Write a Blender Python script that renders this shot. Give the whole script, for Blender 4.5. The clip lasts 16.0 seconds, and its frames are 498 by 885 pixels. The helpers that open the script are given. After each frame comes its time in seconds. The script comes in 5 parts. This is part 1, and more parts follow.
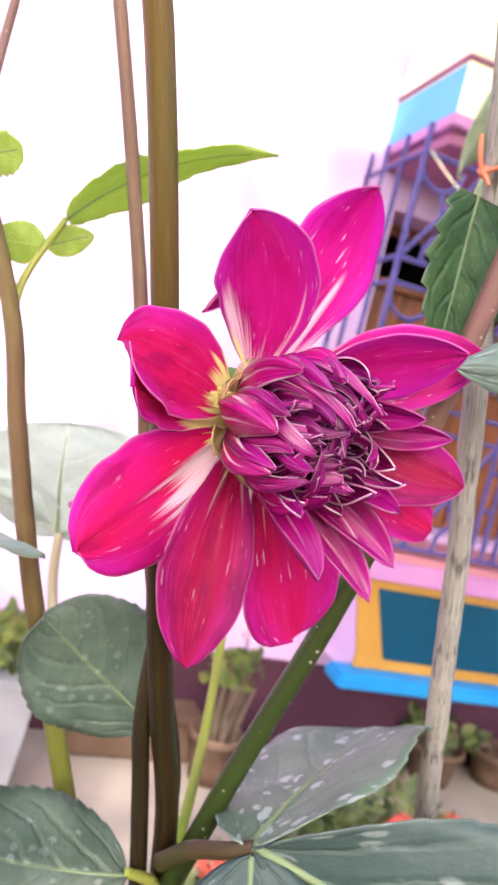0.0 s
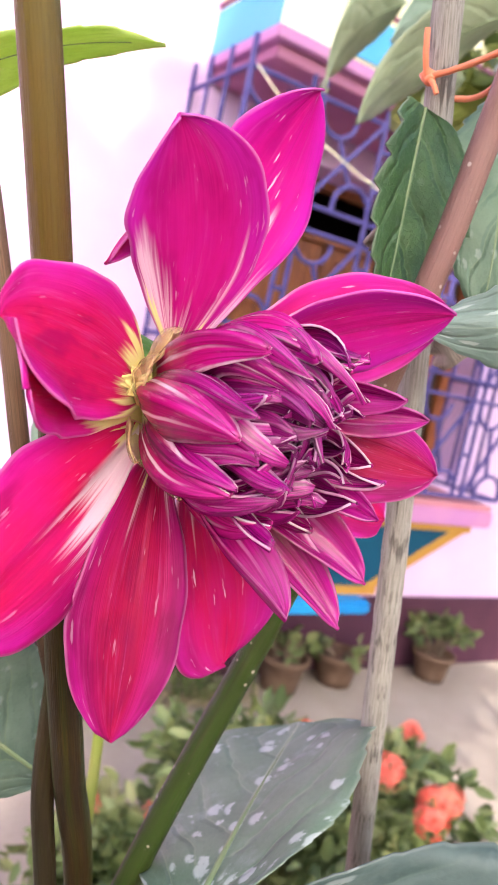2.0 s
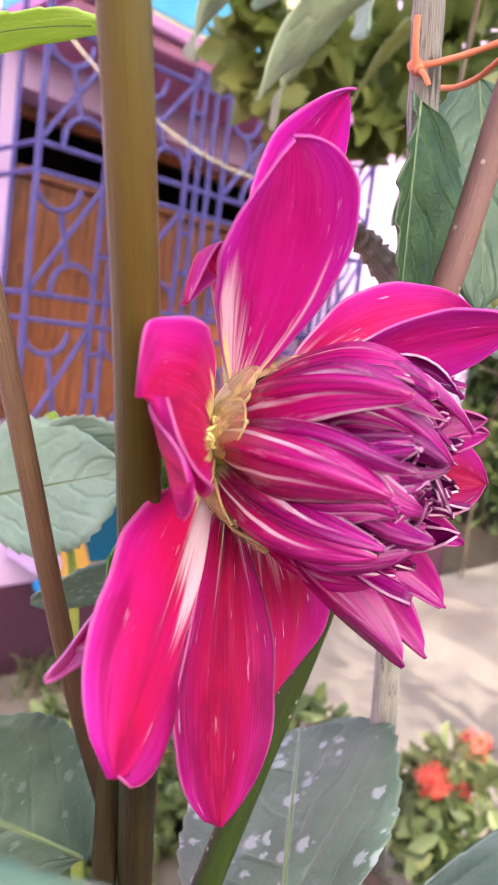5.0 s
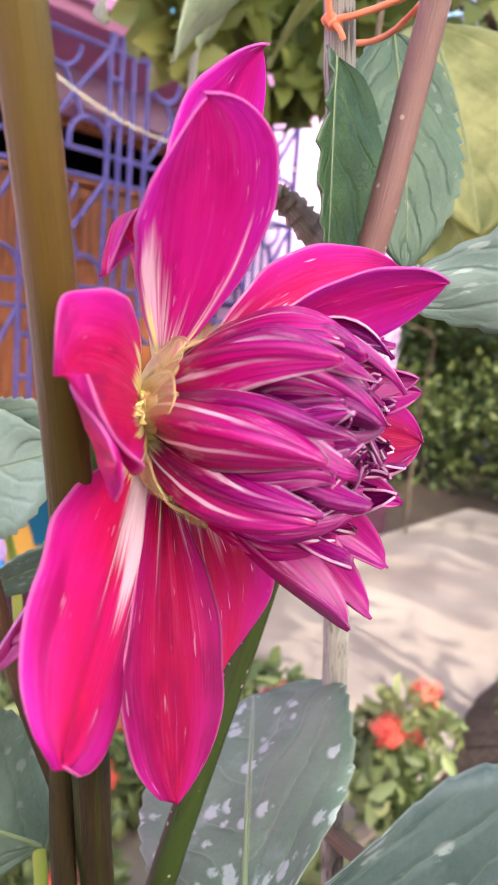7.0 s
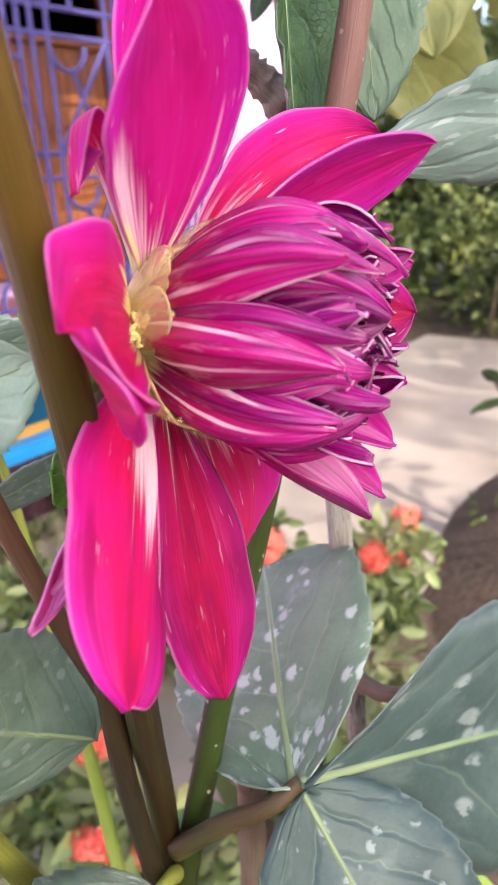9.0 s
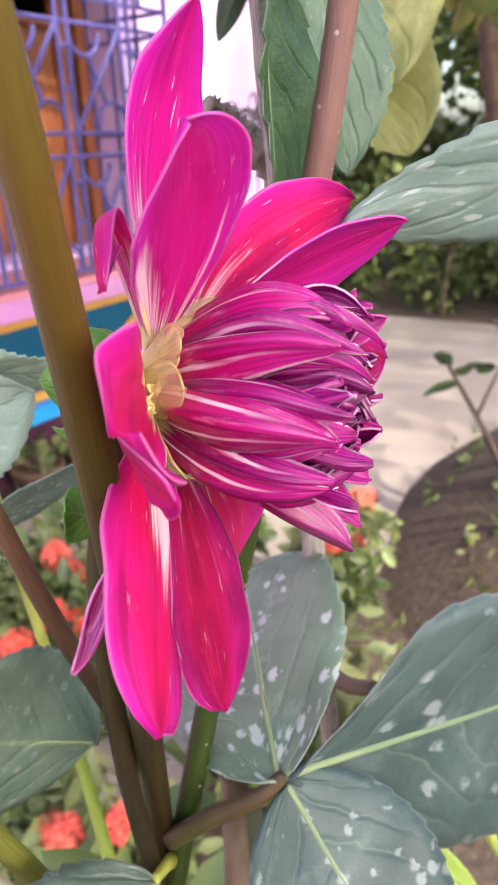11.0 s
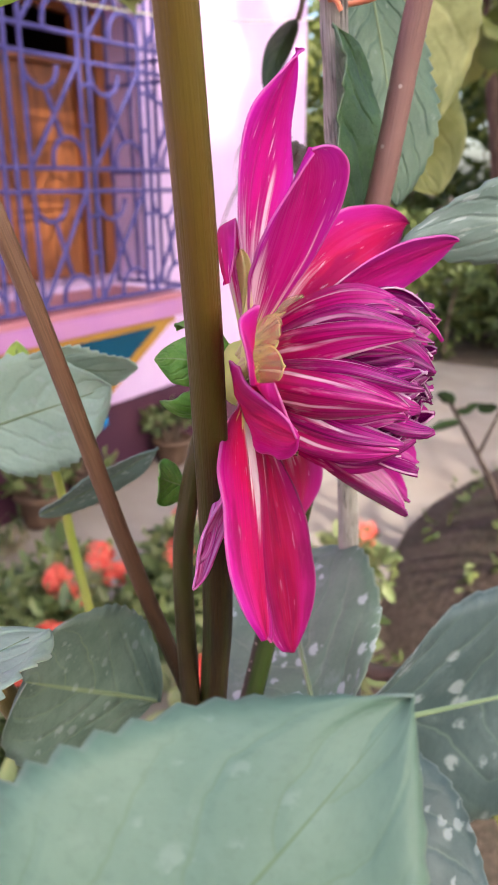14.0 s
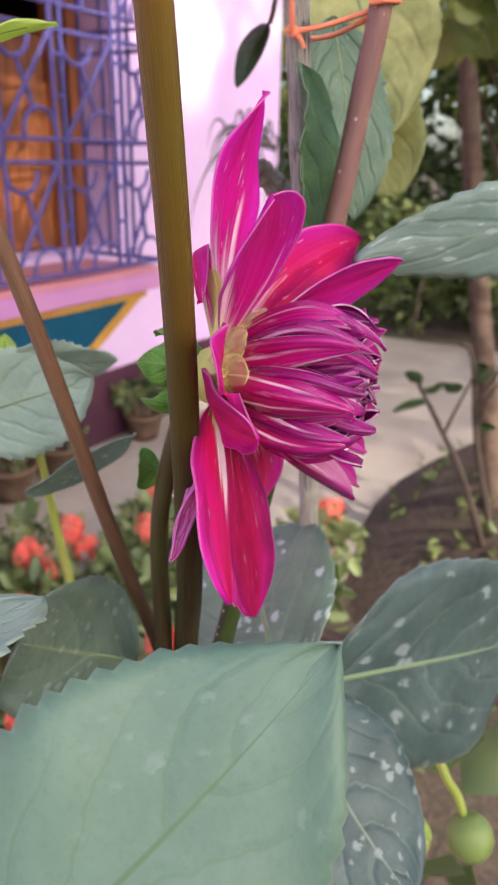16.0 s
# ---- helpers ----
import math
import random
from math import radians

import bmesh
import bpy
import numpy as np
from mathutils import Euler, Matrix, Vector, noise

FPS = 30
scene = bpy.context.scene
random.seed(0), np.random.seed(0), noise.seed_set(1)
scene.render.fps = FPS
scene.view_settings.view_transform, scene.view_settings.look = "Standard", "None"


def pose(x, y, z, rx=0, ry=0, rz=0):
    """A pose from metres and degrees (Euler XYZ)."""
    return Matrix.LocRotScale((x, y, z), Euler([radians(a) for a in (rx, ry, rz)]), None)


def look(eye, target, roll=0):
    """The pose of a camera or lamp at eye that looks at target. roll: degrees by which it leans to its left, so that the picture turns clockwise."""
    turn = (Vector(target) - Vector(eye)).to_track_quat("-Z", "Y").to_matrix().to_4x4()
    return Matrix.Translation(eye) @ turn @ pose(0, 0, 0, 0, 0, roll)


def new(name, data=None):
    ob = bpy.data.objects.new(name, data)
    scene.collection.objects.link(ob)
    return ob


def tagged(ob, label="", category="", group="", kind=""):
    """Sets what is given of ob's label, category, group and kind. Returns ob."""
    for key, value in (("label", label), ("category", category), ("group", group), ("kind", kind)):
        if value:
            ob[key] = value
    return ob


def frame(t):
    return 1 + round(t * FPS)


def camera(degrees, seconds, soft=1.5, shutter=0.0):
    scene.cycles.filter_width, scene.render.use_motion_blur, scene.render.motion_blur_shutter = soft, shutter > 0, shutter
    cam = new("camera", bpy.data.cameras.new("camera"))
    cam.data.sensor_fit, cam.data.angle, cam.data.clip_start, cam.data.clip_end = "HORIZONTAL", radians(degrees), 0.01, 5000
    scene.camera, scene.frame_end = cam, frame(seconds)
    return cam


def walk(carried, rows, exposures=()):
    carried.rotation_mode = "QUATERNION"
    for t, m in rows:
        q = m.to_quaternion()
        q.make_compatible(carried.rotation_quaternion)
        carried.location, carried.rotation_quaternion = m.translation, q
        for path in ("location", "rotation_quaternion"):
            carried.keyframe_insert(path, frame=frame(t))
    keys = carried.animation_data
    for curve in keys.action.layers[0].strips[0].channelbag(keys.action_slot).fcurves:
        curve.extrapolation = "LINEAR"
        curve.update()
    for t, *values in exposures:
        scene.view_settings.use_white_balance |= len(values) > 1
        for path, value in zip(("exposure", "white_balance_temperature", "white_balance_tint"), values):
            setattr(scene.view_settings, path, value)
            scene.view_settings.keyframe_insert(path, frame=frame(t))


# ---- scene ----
cam = camera(36.8, 16.0)
# a phone's small aperture, about a millimetre wide, focused on the bloom
cam.data.dof.use_dof, cam.data.dof.focus_distance, cam.data.dof.aperture_fstop = True, 0.165, 40.0
PATH = [
    (0, (0.131, 0.145, 1.526), (0.759, 2.04, 1.397), 14.0),
    (0.5, (0.128, 0.164, 1.528), (0.838, 2.027, 1.367), 13.5),
    (1, (0.126, 0.18, 1.53), (0.944, 1.997, 1.353), 12.6),
    (1.5, (0.126, 0.195, 1.532), (1.074, 1.947, 1.355), 12.6),
    (2, (0.127, 0.208, 1.533), (1.181, 1.893, 1.31), 12.0),
    (2.5, (0.121, 0.222, 1.536), (1.228, 1.87, 1.299), 11.6),
    (3, (0.112, 0.229, 1.539), (1.308, 1.82, 1.347), 12.1),
    (5.5, (0.093, 0.256, 1.539), (1.541, 1.61, 1.277), 6.7),
    (6, (0.093, 0.253, 1.541), (1.578, 1.566, 1.275), 6.7),
    (6.5, (0.094, 0.252, 1.54), (1.607, 1.532, 1.267), 6.2),
    (7, (0.097, 0.255, 1.539), (1.609, 1.528, 1.233), 4.4),
    (7.5, (0.097, 0.26, 1.538), (1.625, 1.502, 1.184), 3.2),
    (8, (0.098, 0.264, 1.54), (1.622, 1.479, 1.091), 1.0),
    (8.5, (0.099, 0.266, 1.542), (1.596, 1.451, 0.947), -1.2),
    (9, (0.097, 0.266, 1.548), (1.598, 1.398, 0.864), -2.8),
    (11.5, (0.078, 0.265, 1.57), (1.632, 1.286, 0.833), -2.2),
    (12, (0.074, 0.265, 1.57), (1.598, 1.324, 0.823), -2.6),
    (12.5, (0.068, 0.268, 1.574), (1.607, 1.322, 0.852), -1.5),
    (13, (0.058, 0.273, 1.577), (1.621, 1.304, 0.876), -0.3),
    (13.5, (0.047, 0.267, 1.571), (1.613, 1.31, 0.892), -0.6),
    (14, (0.041, 0.263, 1.566), (1.623, 1.3, 0.918), -0.4),
    (14.5, (0.035, 0.259, 1.566), (1.652, 1.266, 0.956), 0.9),
    (15, (0.031, 0.256, 1.567), (1.657, 1.243, 0.949), 0.9),
    (15.5, (0.026, 0.253, 1.572), (1.633, 1.237, 0.9), 0.8),
    (16, (0.019, 0.248, 1.581), (1.624, 1.207, 0.87), 1.0),
]
EXPOSURE = [(0, 2.18), (1.5, 2.24), (3, 2.18), (5.5, 2.19), (9, 2.23), (11.5, 2.18), (12.5, 2.08), (14, 1.86), (16, 1.69)]
walk(cam, [(t, look(eye, target, roll)) for t, eye, target, roll in PATH], EXPOSURE)

# ---- light ----
world = bpy.data.worlds.new("sky")
scene.world = world
world.use_nodes = True
wn = world.node_tree.nodes
sky = wn.new("ShaderNodeTexSky")
sky.sky_type, sky.sun_disc = "NISHITA", False
SUN_ELEV, SUN_TURN = 40.0, 198.0
sky.sun_elevation, sky.sun_rotation = radians(SUN_ELEV), radians(SUN_TURN)
sky.air_density, sky.dust_density, sky.ozone_density = 1.0, 4.0, 1.0
wn["Background"].inputs["Strength"].default_value = 0.15
world.node_tree.links.new(sky.outputs[0], wn["Background"].inputs["Color"])
sun = new("sun", bpy.data.lights.new("sun", "SUN"))
sun.data.energy, sun.data.angle, sun.data.color = 1.6, radians(0.9), (1.0, 0.93, 0.82)
sun_from = Vector((math.sin(radians(SUN_TURN)) * math.cos(radians(SUN_ELEV)), math.cos(radians(SUN_TURN)) * math.cos(radians(SUN_ELEV)), math.sin(radians(SUN_ELEV))))
sun.matrix_world = look(sun_from * 20, (0, 0, 0))


# ---- materials ----
class Nodes:
    """Small builder for a node material."""

    def __init__(self, name, rough=0.6, metal=0.0):
        self.mat = bpy.data.materials.new(name)
        self.mat.use_nodes = True
        self.tree = self.mat.node_tree
        self.bsdf = self.tree.nodes["Principled BSDF"]
        self.out = self.tree.nodes["Material Output"]
        self.bsdf.inputs["Roughness"].default_value = rough
        self.bsdf.inputs["Metallic"].default_value = metal

    def node(self, kind, **inputs):
        n = self.tree.nodes.new(kind)
        for key, value in inputs.items():
            self.put(n.inputs[key.replace("_", " ")], value)
        return n

    def put(self, socket, value):
        if isinstance(value, bpy.types.NodeSocket):
            self.tree.links.new(value, socket)
        elif isinstance(value, (tuple, list)) and len(value) == 3 and socket.type == "RGBA":
            socket.default_value = (*value, 1)
        else:
            socket.default_value = value

    def coord(self, which="Object"):
        return self.tree.nodes.new("ShaderNodeTexCoord").outputs[which]

    def scaled(self, vector, scale):
        n = self.tree.nodes.new("ShaderNodeMapping")
        self.put(n.inputs["Vector"], vector)
        n.inputs["Scale"].default_value = scale
        return n.outputs[0]

    def noise(self, vector, scale, detail=4.0, rough=0.55):
        n = self.node("ShaderNodeTexNoise", Vector=vector, Scale=scale, Detail=detail, Roughness=rough)
        return n.outputs[0]

    def math(self, op, a, b=0.0, c=0.0, clamp=False):
        n = self.tree.nodes.new("ShaderNodeMath")
        n.operation, n.use_clamp = op, clamp
        for k, v in enumerate((a, b, c)):
            self.put(n.inputs[k], v)
        return n.outputs[0]

    def step(self, value, lo, hi):
        n = self.tree.nodes.new("ShaderNodeMapRange")
        n.interpolation_type = "SMOOTHSTEP"
        self.put(n.inputs[0], value)
        self.put(n.inputs[1], lo)
        self.put(n.inputs[2], hi)
        return n.outputs[0]

    def mix(self, factor, a, b, kind="MIX"):
        n = self.tree.nodes.new("ShaderNodeMix")
        n.data_type, n.blend_type = "RGBA", kind
        self.put(n.inputs[0], factor)
        self.put(n.inputs[6], a)
        self.put(n.inputs[7], b)
        return n.outputs[2]

    def split(self, vector):
        n = self.tree.nodes.new("ShaderNodeSeparateXYZ")
        self.put(n.inputs[0], vector)
        return n.outputs

    def join(self, x, y, z):
        n = self.tree.nodes.new("ShaderNodeCombineXYZ")
        for k, v in enumerate((x, y, z)):
            self.put(n.inputs[k], v)
        return n.outputs[0]

    def random(self):
        return self.tree.nodes.new("ShaderNodeObjectInfo").outputs["Random"]

    def island(self):
        return self.tree.nodes.new("ShaderNodeNewGeometry").outputs["Random Per Island"]

    def bump(self, height, strength=0.3, distance=0.002):
        n = self.node("ShaderNodeBump", Strength=strength, Distance=distance, Height=height)
        self.tree.links.new(n.outputs[0], self.bsdf.inputs["Normal"])
        return n.outputs[0]

    def colour(self, value):
        self.put(self.bsdf.inputs["Base Color"], value)

    def thin(self, colour, share=0.3):
        """Light that passes through a thin leaf or petal."""
        t = self.node("ShaderNodeBsdfTranslucent", Color=colour)
        m = self.tree.nodes.new("ShaderNodeMixShader")
        m.inputs[0].default_value = share
        self.tree.links.new(self.bsdf.outputs[0], m.inputs[1])
        self.tree.links.new(t.outputs[0], m.inputs[2])
        self.tree.links.new(m.outputs[0], self.out.inputs[0])


def petal_material(name, core, rim, dark, streaks=0.0, blaze=0.0, yellow=0.2, flecks=0.75):
    """A broad ray petal: crimson along the middle, magenta to the rim, pale flames from the base and small flecks."""
    m = Nodes(name, 0.42)
    u, v, _ = m.split(m.coord("UV"))
    rnd = m.random()
    across = m.math("ABSOLUTE", m.math("MULTIPLY_ADD", u, 2.0, -1.0))
    seed = m.math("MULTIPLY", rnd, 37.0)
    flame = m.noise(m.join(m.math("MULTIPLY", u, 7.0), m.math("MULTIPLY", v, 0.7), seed), 1.2, 3.0)
    wave = m.noise(m.join(m.math("MULTIPLY", u, 2.6), m.math("MULTIPLY", v, 0.5), seed), 1.2, 2.0)
    fine = m.noise(m.join(m.math("MULTIPLY", u, 42.0), m.math("MULTIPLY", v, 1.6), seed), 1.0, 3.0)
    blot = m.noise(m.join(m.math("MULTIPLY", u, 2.4), m.math("MULTIPLY", v, 1.7), seed), 1.4, 3.0)
    edge = m.step(m.math("ADD", m.math("MULTIPLY", across, 0.8), m.math("MULTIPLY", v, 0.45)), 0.5, 1.2)
    body = m.mix(m.math("ADD", m.math("MULTIPLY", edge, 0.85), m.math("MULTIPLY_ADD", blot, 1.1, -0.5), clamp=True), core, rim)
    body = m.mix(m.math("MULTIPLY", m.step(fine, 0.46, 0.72), 0.15), body, dark)
    body = m.mix(m.math("MULTIPLY", m.step(blot, 0.50, 0.34), 0.6), body, dark)
    body = m.mix(m.math("MULTIPLY", m.step(wave, 0.55, 0.70), 0.35), body, dark)
    reach = m.math("ADD", m.math("MULTIPLY_ADD", flame, 1.5, -0.62 + streaks), m.math("MULTIPLY_ADD", wave, 0.8, -0.40))
    white = m.math("MULTIPLY", m.step(m.math("SUBTRACT", reach, v), -0.06, 0.20), m.step(fine, 0.20, 0.55))
    body = m.mix(m.math("MULTIPLY", white, 0.85), body, (0.86, 0.62, 0.74))
    body = m.mix(m.step(m.math("ADD", v, m.math("MULTIPLY_ADD", flame, -0.8, 0.40)), yellow, yellow * 0.6), body, (0.80, 0.74, 0.34))
    if blaze:
        patch = m.math("ADD", m.math("MULTIPLY", m.math("SUBTRACT", u, 0.62), 2.2), m.math("MULTIPLY_ADD", wave, 0.8, -0.4))
        length = m.math("ADD", v, m.math("ADD", m.math("MULTIPLY_ADD", flame, 1.0, -0.5), m.math("MULTIPLY_ADD", fine, 0.5, -0.25)))
        patch = m.math("MULTIPLY", m.step(m.math("ABSOLUTE", patch), 0.55, 0.30), m.step(length, 0.72, 0.50))
        body = m.mix(m.math("MULTIPLY", patch, blaze), body, (0.82, 0.64, 0.76))
    fleck = m.noise(m.join(m.math("MULTIPLY", u, 14.0), m.math("MULTIPLY", v, 4.0), seed), 1.7, 2.0)
    body = m.mix(m.math("MULTIPLY", m.step(fleck, 0.67, 0.74), flecks), body, (0.86, 0.56, 0.76))
    veil = m.noise(m.join(m.math("MULTIPLY", u, 16.0), m.math("MULTIPLY", v, 2.2), seed), 1.3, 4.0, 0.65)
    body = m.mix(m.math("MULTIPLY", m.step(veil, 0.52, 0.76), 0.20), body, (0.72, 0.15, 0.46))
    # edge highlight painted as a lighter pink rim
    body = m.mix(m.math("MULTIPLY", m.step(m.math("ADD", across, m.math("MULTIPLY", veil, 0.05)), 0.975, 1.02), 0.4), body, (0.80, 0.30, 0.58))
    m.colour(body)
    m.bump(m.math("ADD", m.math("MULTIPLY", fine, 0.28), m.math("ADD", flame, wave)), 0.45, 0.0014)
    m.bsdf.inputs["Specular IOR Level"].default_value = 0.10
    m.thin(body, 0.30)
    return m.mat


def floret_material(name, body_a, body_b, dark, pale, line=0.8, cream=0.16, shade=0.5):
    """A narrow inner petal: base and folds darkened as painted shade, pale margin and two pale lines beside the keel.
    """
    m = Nodes(name, 0.40)
    u, v, _ = m.split(m.coord("UV"))
    rnd = m.random()
    seed = m.math("MULTIPLY", rnd, 53.0)
    across = m.math("ABSOLUTE", m.math("MULTIPLY_ADD", u, 2.0, -1.0))
    sway = m.math("MULTIPLY_ADD", m.noise(m.join(m.math("MULTIPLY", v, 1.4), u, seed), 1.3, 2.0), 0.5, -0.25)
    fine = m.noise(m.join(m.math("MULTIPLY", u, 26.0), m.math("MULTIPLY", v, 1.4), seed), 1.0, 3.0)
    blot = m.noise(m.join(m.math("MULTIPLY", u, 3.0), m.math("MULTIPLY", v, 1.2), seed), 1.5, 3.0)
    body = m.mix(m.step(m.math("ADD", v, m.math("MULTIPLY_ADD", blot, 0.9, -0.45)), 0.2, 0.95), body_a, body_b)
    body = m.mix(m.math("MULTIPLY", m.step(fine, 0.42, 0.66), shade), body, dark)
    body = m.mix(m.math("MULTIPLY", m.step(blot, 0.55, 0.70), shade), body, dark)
    rib = m.step(m.math("ABSOLUTE", m.math("SUBTRACT", m.math("ADD", across, sway), 0.42)), 0.075, 0.02)
    rib = m.math("MULTIPLY", rib, m.math("MULTIPLY", m.step(m.math("ADD", v, m.math("MULTIPLY", blot, 0.5)), 1.15, 0.75), m.step(m.math("MULTIPLY_ADD", rnd, 0.6, blot), 0.45, 0.75)))
    body = m.mix(m.math("MULTIPLY", rib, line), body, pale)
    # silvery highlights painted as pale patches in the colour
    sheen = m.noise(m.join(m.math("MULTIPLY", u, 7.0), m.math("MULTIPLY", v, 3.0), seed), 1.2, 4.0, 0.65)
    body = m.mix(m.math("MULTIPLY", m.step(sheen, 0.55, 0.76), 0.26 * line), body, pale)
    rim = m.math("MULTIPLY", m.step(m.math("ADD", across, m.math("MULTIPLY_ADD", fine, 0.10, m.math("MULTIPLY", sway, 0.35))), 0.93, 1.02), m.step(m.math("ADD", m.math("MULTIPLY_ADD", sheen, 0.8, -0.4), m.math("ADD", blot, m.math("MULTIPLY", v, 0.25))), 0.45, 0.85))
    body = m.mix(m.math("MULTIPLY", rim, line), body, pale)
    body = m.mix(m.step(m.math("ADD", v, m.math("MULTIPLY", fine, 0.16)), cream + 0.06, cream - 0.06), body, (0.68, 0.52, 0.30))
    m.colour(body)
    m.bump(m.math("ADD", m.math("MULTIPLY", fine, 0.6), blot), 0.35, 0.0010)
    m.bsdf.inputs["Specular IOR Level"].default_value = 0.60
    m.bsdf.inputs["Roughness"].default_value = 0.27
    m.thin(body, 0.20)
    return m.mat


def leaf_material(name, dark, pale, vein, spots=0.0, rough=0.48, share=0.18, veins=5.0, net_share=0.04, rib=0.05, relief=0.6):
    """A leaf blade: midrib, curved side veins, a faint net, mottling, and dried white droppings."""
    m = Nodes(name, rough)
    u, v, _ = m.split(m.coord("UV"))
    rnd = m.random()
    signed = m.math("MULTIPLY_ADD", u, 2.0, -1.0)
    across = m.math("ABSOLUTE", signed)
    half = m.math("GREATER_THAN", signed, 0.0)
    seed = m.math("MULTIPLY", rnd, 23.0)
    flat = m.join(m.math("MULTIPLY", u, 1.0), m.math("MULTIPLY", v, 1.5), seed)
    soft = m.noise(flat, 3.2, 5.0)
    grain = m.noise(flat, 38.0, 3.0)
    wob = m.math("MULTIPLY_ADD", m.noise(flat, 3.0, 3.0), 0.22, -0.11)
    bow = m.math("ADD", m.math("MULTIPLY", across, -0.30), m.math("MULTIPLY", m.math("MULTIPLY", across, across), -0.22))
    side = m.math("ADD", m.math("ADD", m.math("ADD", v, bow), wob), m.math("MULTIPLY", half, 0.09))
    phase = m.math("ABSOLUTE", m.math("SUBTRACT", m.math("FRACT", m.math("MULTIPLY", side, veins)), 0.5))
    fade = m.step(across, 1.0, 0.55)
    ribs = m.math("MULTIPLY", m.step(phase, 0.045, 0.012), fade)
    mid = m.step(m.math("ADD", across, m.math("MULTIPLY", v, 0.02)), rib, rib * 0.5)
    net = m.node("ShaderNodeTexVoronoi", Vector=m.join(m.math("ADD", u, m.math("MULTIPLY", wob, 0.3)), m.math("MULTIPLY", v, 1.5), seed), Scale=24.0)
    net.feature = "DISTANCE_TO_EDGE"
    mesh_line = m.step(net.outputs[0], 0.06, 0.0)
    body = m.mix(m.step(soft, 0.32, 0.70), dark, pale)
    body = m.mix(m.math("MULTIPLY", m.step(grain, 0.48, 0.72), 0.16), body, tuple(0.55 * c for c in dark))
    body = m.mix(m.math("MULTIPLY", ribs, 0.32), body, vein)
    body = m.mix(m.math("MULTIPLY", mesh_line, net_share), body, vein)
    body = m.mix(mid, body, vein)
    body = m.mix(m.math("MULTIPLY", m.step(across, 0.965, 0.995), 0.3), body, tuple(0.5 * (a_ + 0.4) for a_ in vein))
    if spots:
        where = m.join(m.math("ADD", u, m.math("MULTIPLY_ADD", grain, 0.05, -0.025)), m.math("MULTIPLY", v, 1.35), seed)
        drops = m.node("ShaderNodeTexVoronoi", Vector=where, Scale=12.0)
        size = m.split(drops.outputs["Color"])
        blob = m.math("SUBTRACT", m.math("MULTIPLY_ADD", size[0], 0.80, -0.40 + 0.15 * spots), m.math("ADD", drops.outputs["Distance"], m.math("ADD", m.math("MULTIPLY_ADD", soft, 0.6, -0.30), m.math("MULTIPLY_ADD", grain, 0.5, -0.25))))
        body = m.mix(m.math("MULTIPLY", m.step(blob, -0.06, 0.17), spots * 0.85), body, (0.52, 0.57, 0.57))
        film = m.noise(m.join(u, m.math("MULTIPLY", v, 1.4), seed), 6.0, 4.0, 0.65)
        body = m.mix(m.math("MULTIPLY", m.step(film, 0.50, 0.78), spots * 0.35), body, (0.40, 0.46, 0.46))
    m.colour(body)
    swell = m.math("MULTIPLY", m.step(phase, 0.0, 0.22), fade)
    m.bump(m.math("ADD", m.math("MULTIPLY", swell, 0.45), m.math("ADD", m.math("MULTIPLY", soft, 0.9), m.math("ADD", m.math("MULTIPLY", mesh_line, -0.5 * net_share), m.math("MULTIPLY", grain, 0.10)))), relief, 0.0018)
    m.thin(body, share)
    return m.mat


def stem_material(name, low, high, grain=0.5, rough=0.42, foot=None, foot_fade=(1.40, 1.52), dots=False):
    m = Nodes(name, rough)
    obj = m.coord("Object")
    lines = m.noise(m.scaled(m.coord("UV"), (1, 0.03, 1)), 1500.0, 3.0)
    patch = m.noise(obj, 22.0, 4.0)
    body = m.mix(m.step(patch, 0.35, 0.65), low, high)
    # foot colours take over lower down; the dark ones carry painted shade
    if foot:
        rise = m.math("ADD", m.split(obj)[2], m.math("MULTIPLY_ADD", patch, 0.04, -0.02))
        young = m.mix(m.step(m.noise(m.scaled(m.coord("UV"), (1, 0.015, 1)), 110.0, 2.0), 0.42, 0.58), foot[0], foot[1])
        body = m.mix(m.step(rise, *foot_fade), young, body)
    body = m.mix(m.math("MULTIPLY", m.step(lines, 0.42, 0.7), grain), body, tuple(c * 0.45 for c in low))
    if dots:
        cells_ = m.node("ShaderNodeTexVoronoi", Vector=m.coord("Object"), Scale=190.0)
        body = m.mix(m.math("MULTIPLY", m.step(cells_.outputs["Distance"], 0.15, 0.08), 0.6), body, (0.62, 0.50, 0.46))
    m.colour(body)
    m.bsdf.inputs["Specular IOR Level"].default_value = 0.3
    m.bump(lines, 0.4, 0.0010)
    return m.mat


def plaster(name, colour, blotch, rough=0.8, scale=2.5, strength=0.25):
    m = Nodes(name, rough)
    obj = m.coord("Object")
    big = m.noise(obj, scale, 5.0)
    grain = m.noise(obj, 180.0, 3.0)
    body = m.mix(m.step(big, 0.35, 0.75), colour, blotch)
    body = m.mix(m.math("MULTIPLY", grain, 0.12), body, tuple(c * 0.7 for c in colour))
    m.colour(body)
    m.bsdf.inputs["Specular IOR Level"].default_value = 0.2
    m.bump(m.math("ADD", m.math("MULTIPLY", big, 2.0), grain), strength, 0.002)
    return m.mat


def foliage_material(name, a, b, c, share=0.25):
    m = Nodes(name, 0.5)
    r = m.island()
    big = m.noise(m.coord("Object"), 2.5, 3.0)
    body = m.mix(r, a, b)
    body = m.mix(m.math("MULTIPLY", m.step(big, 0.45, 0.7), 0.7), body, c)
    m.colour(body)
    m.thin(body, share)
    return m.mat


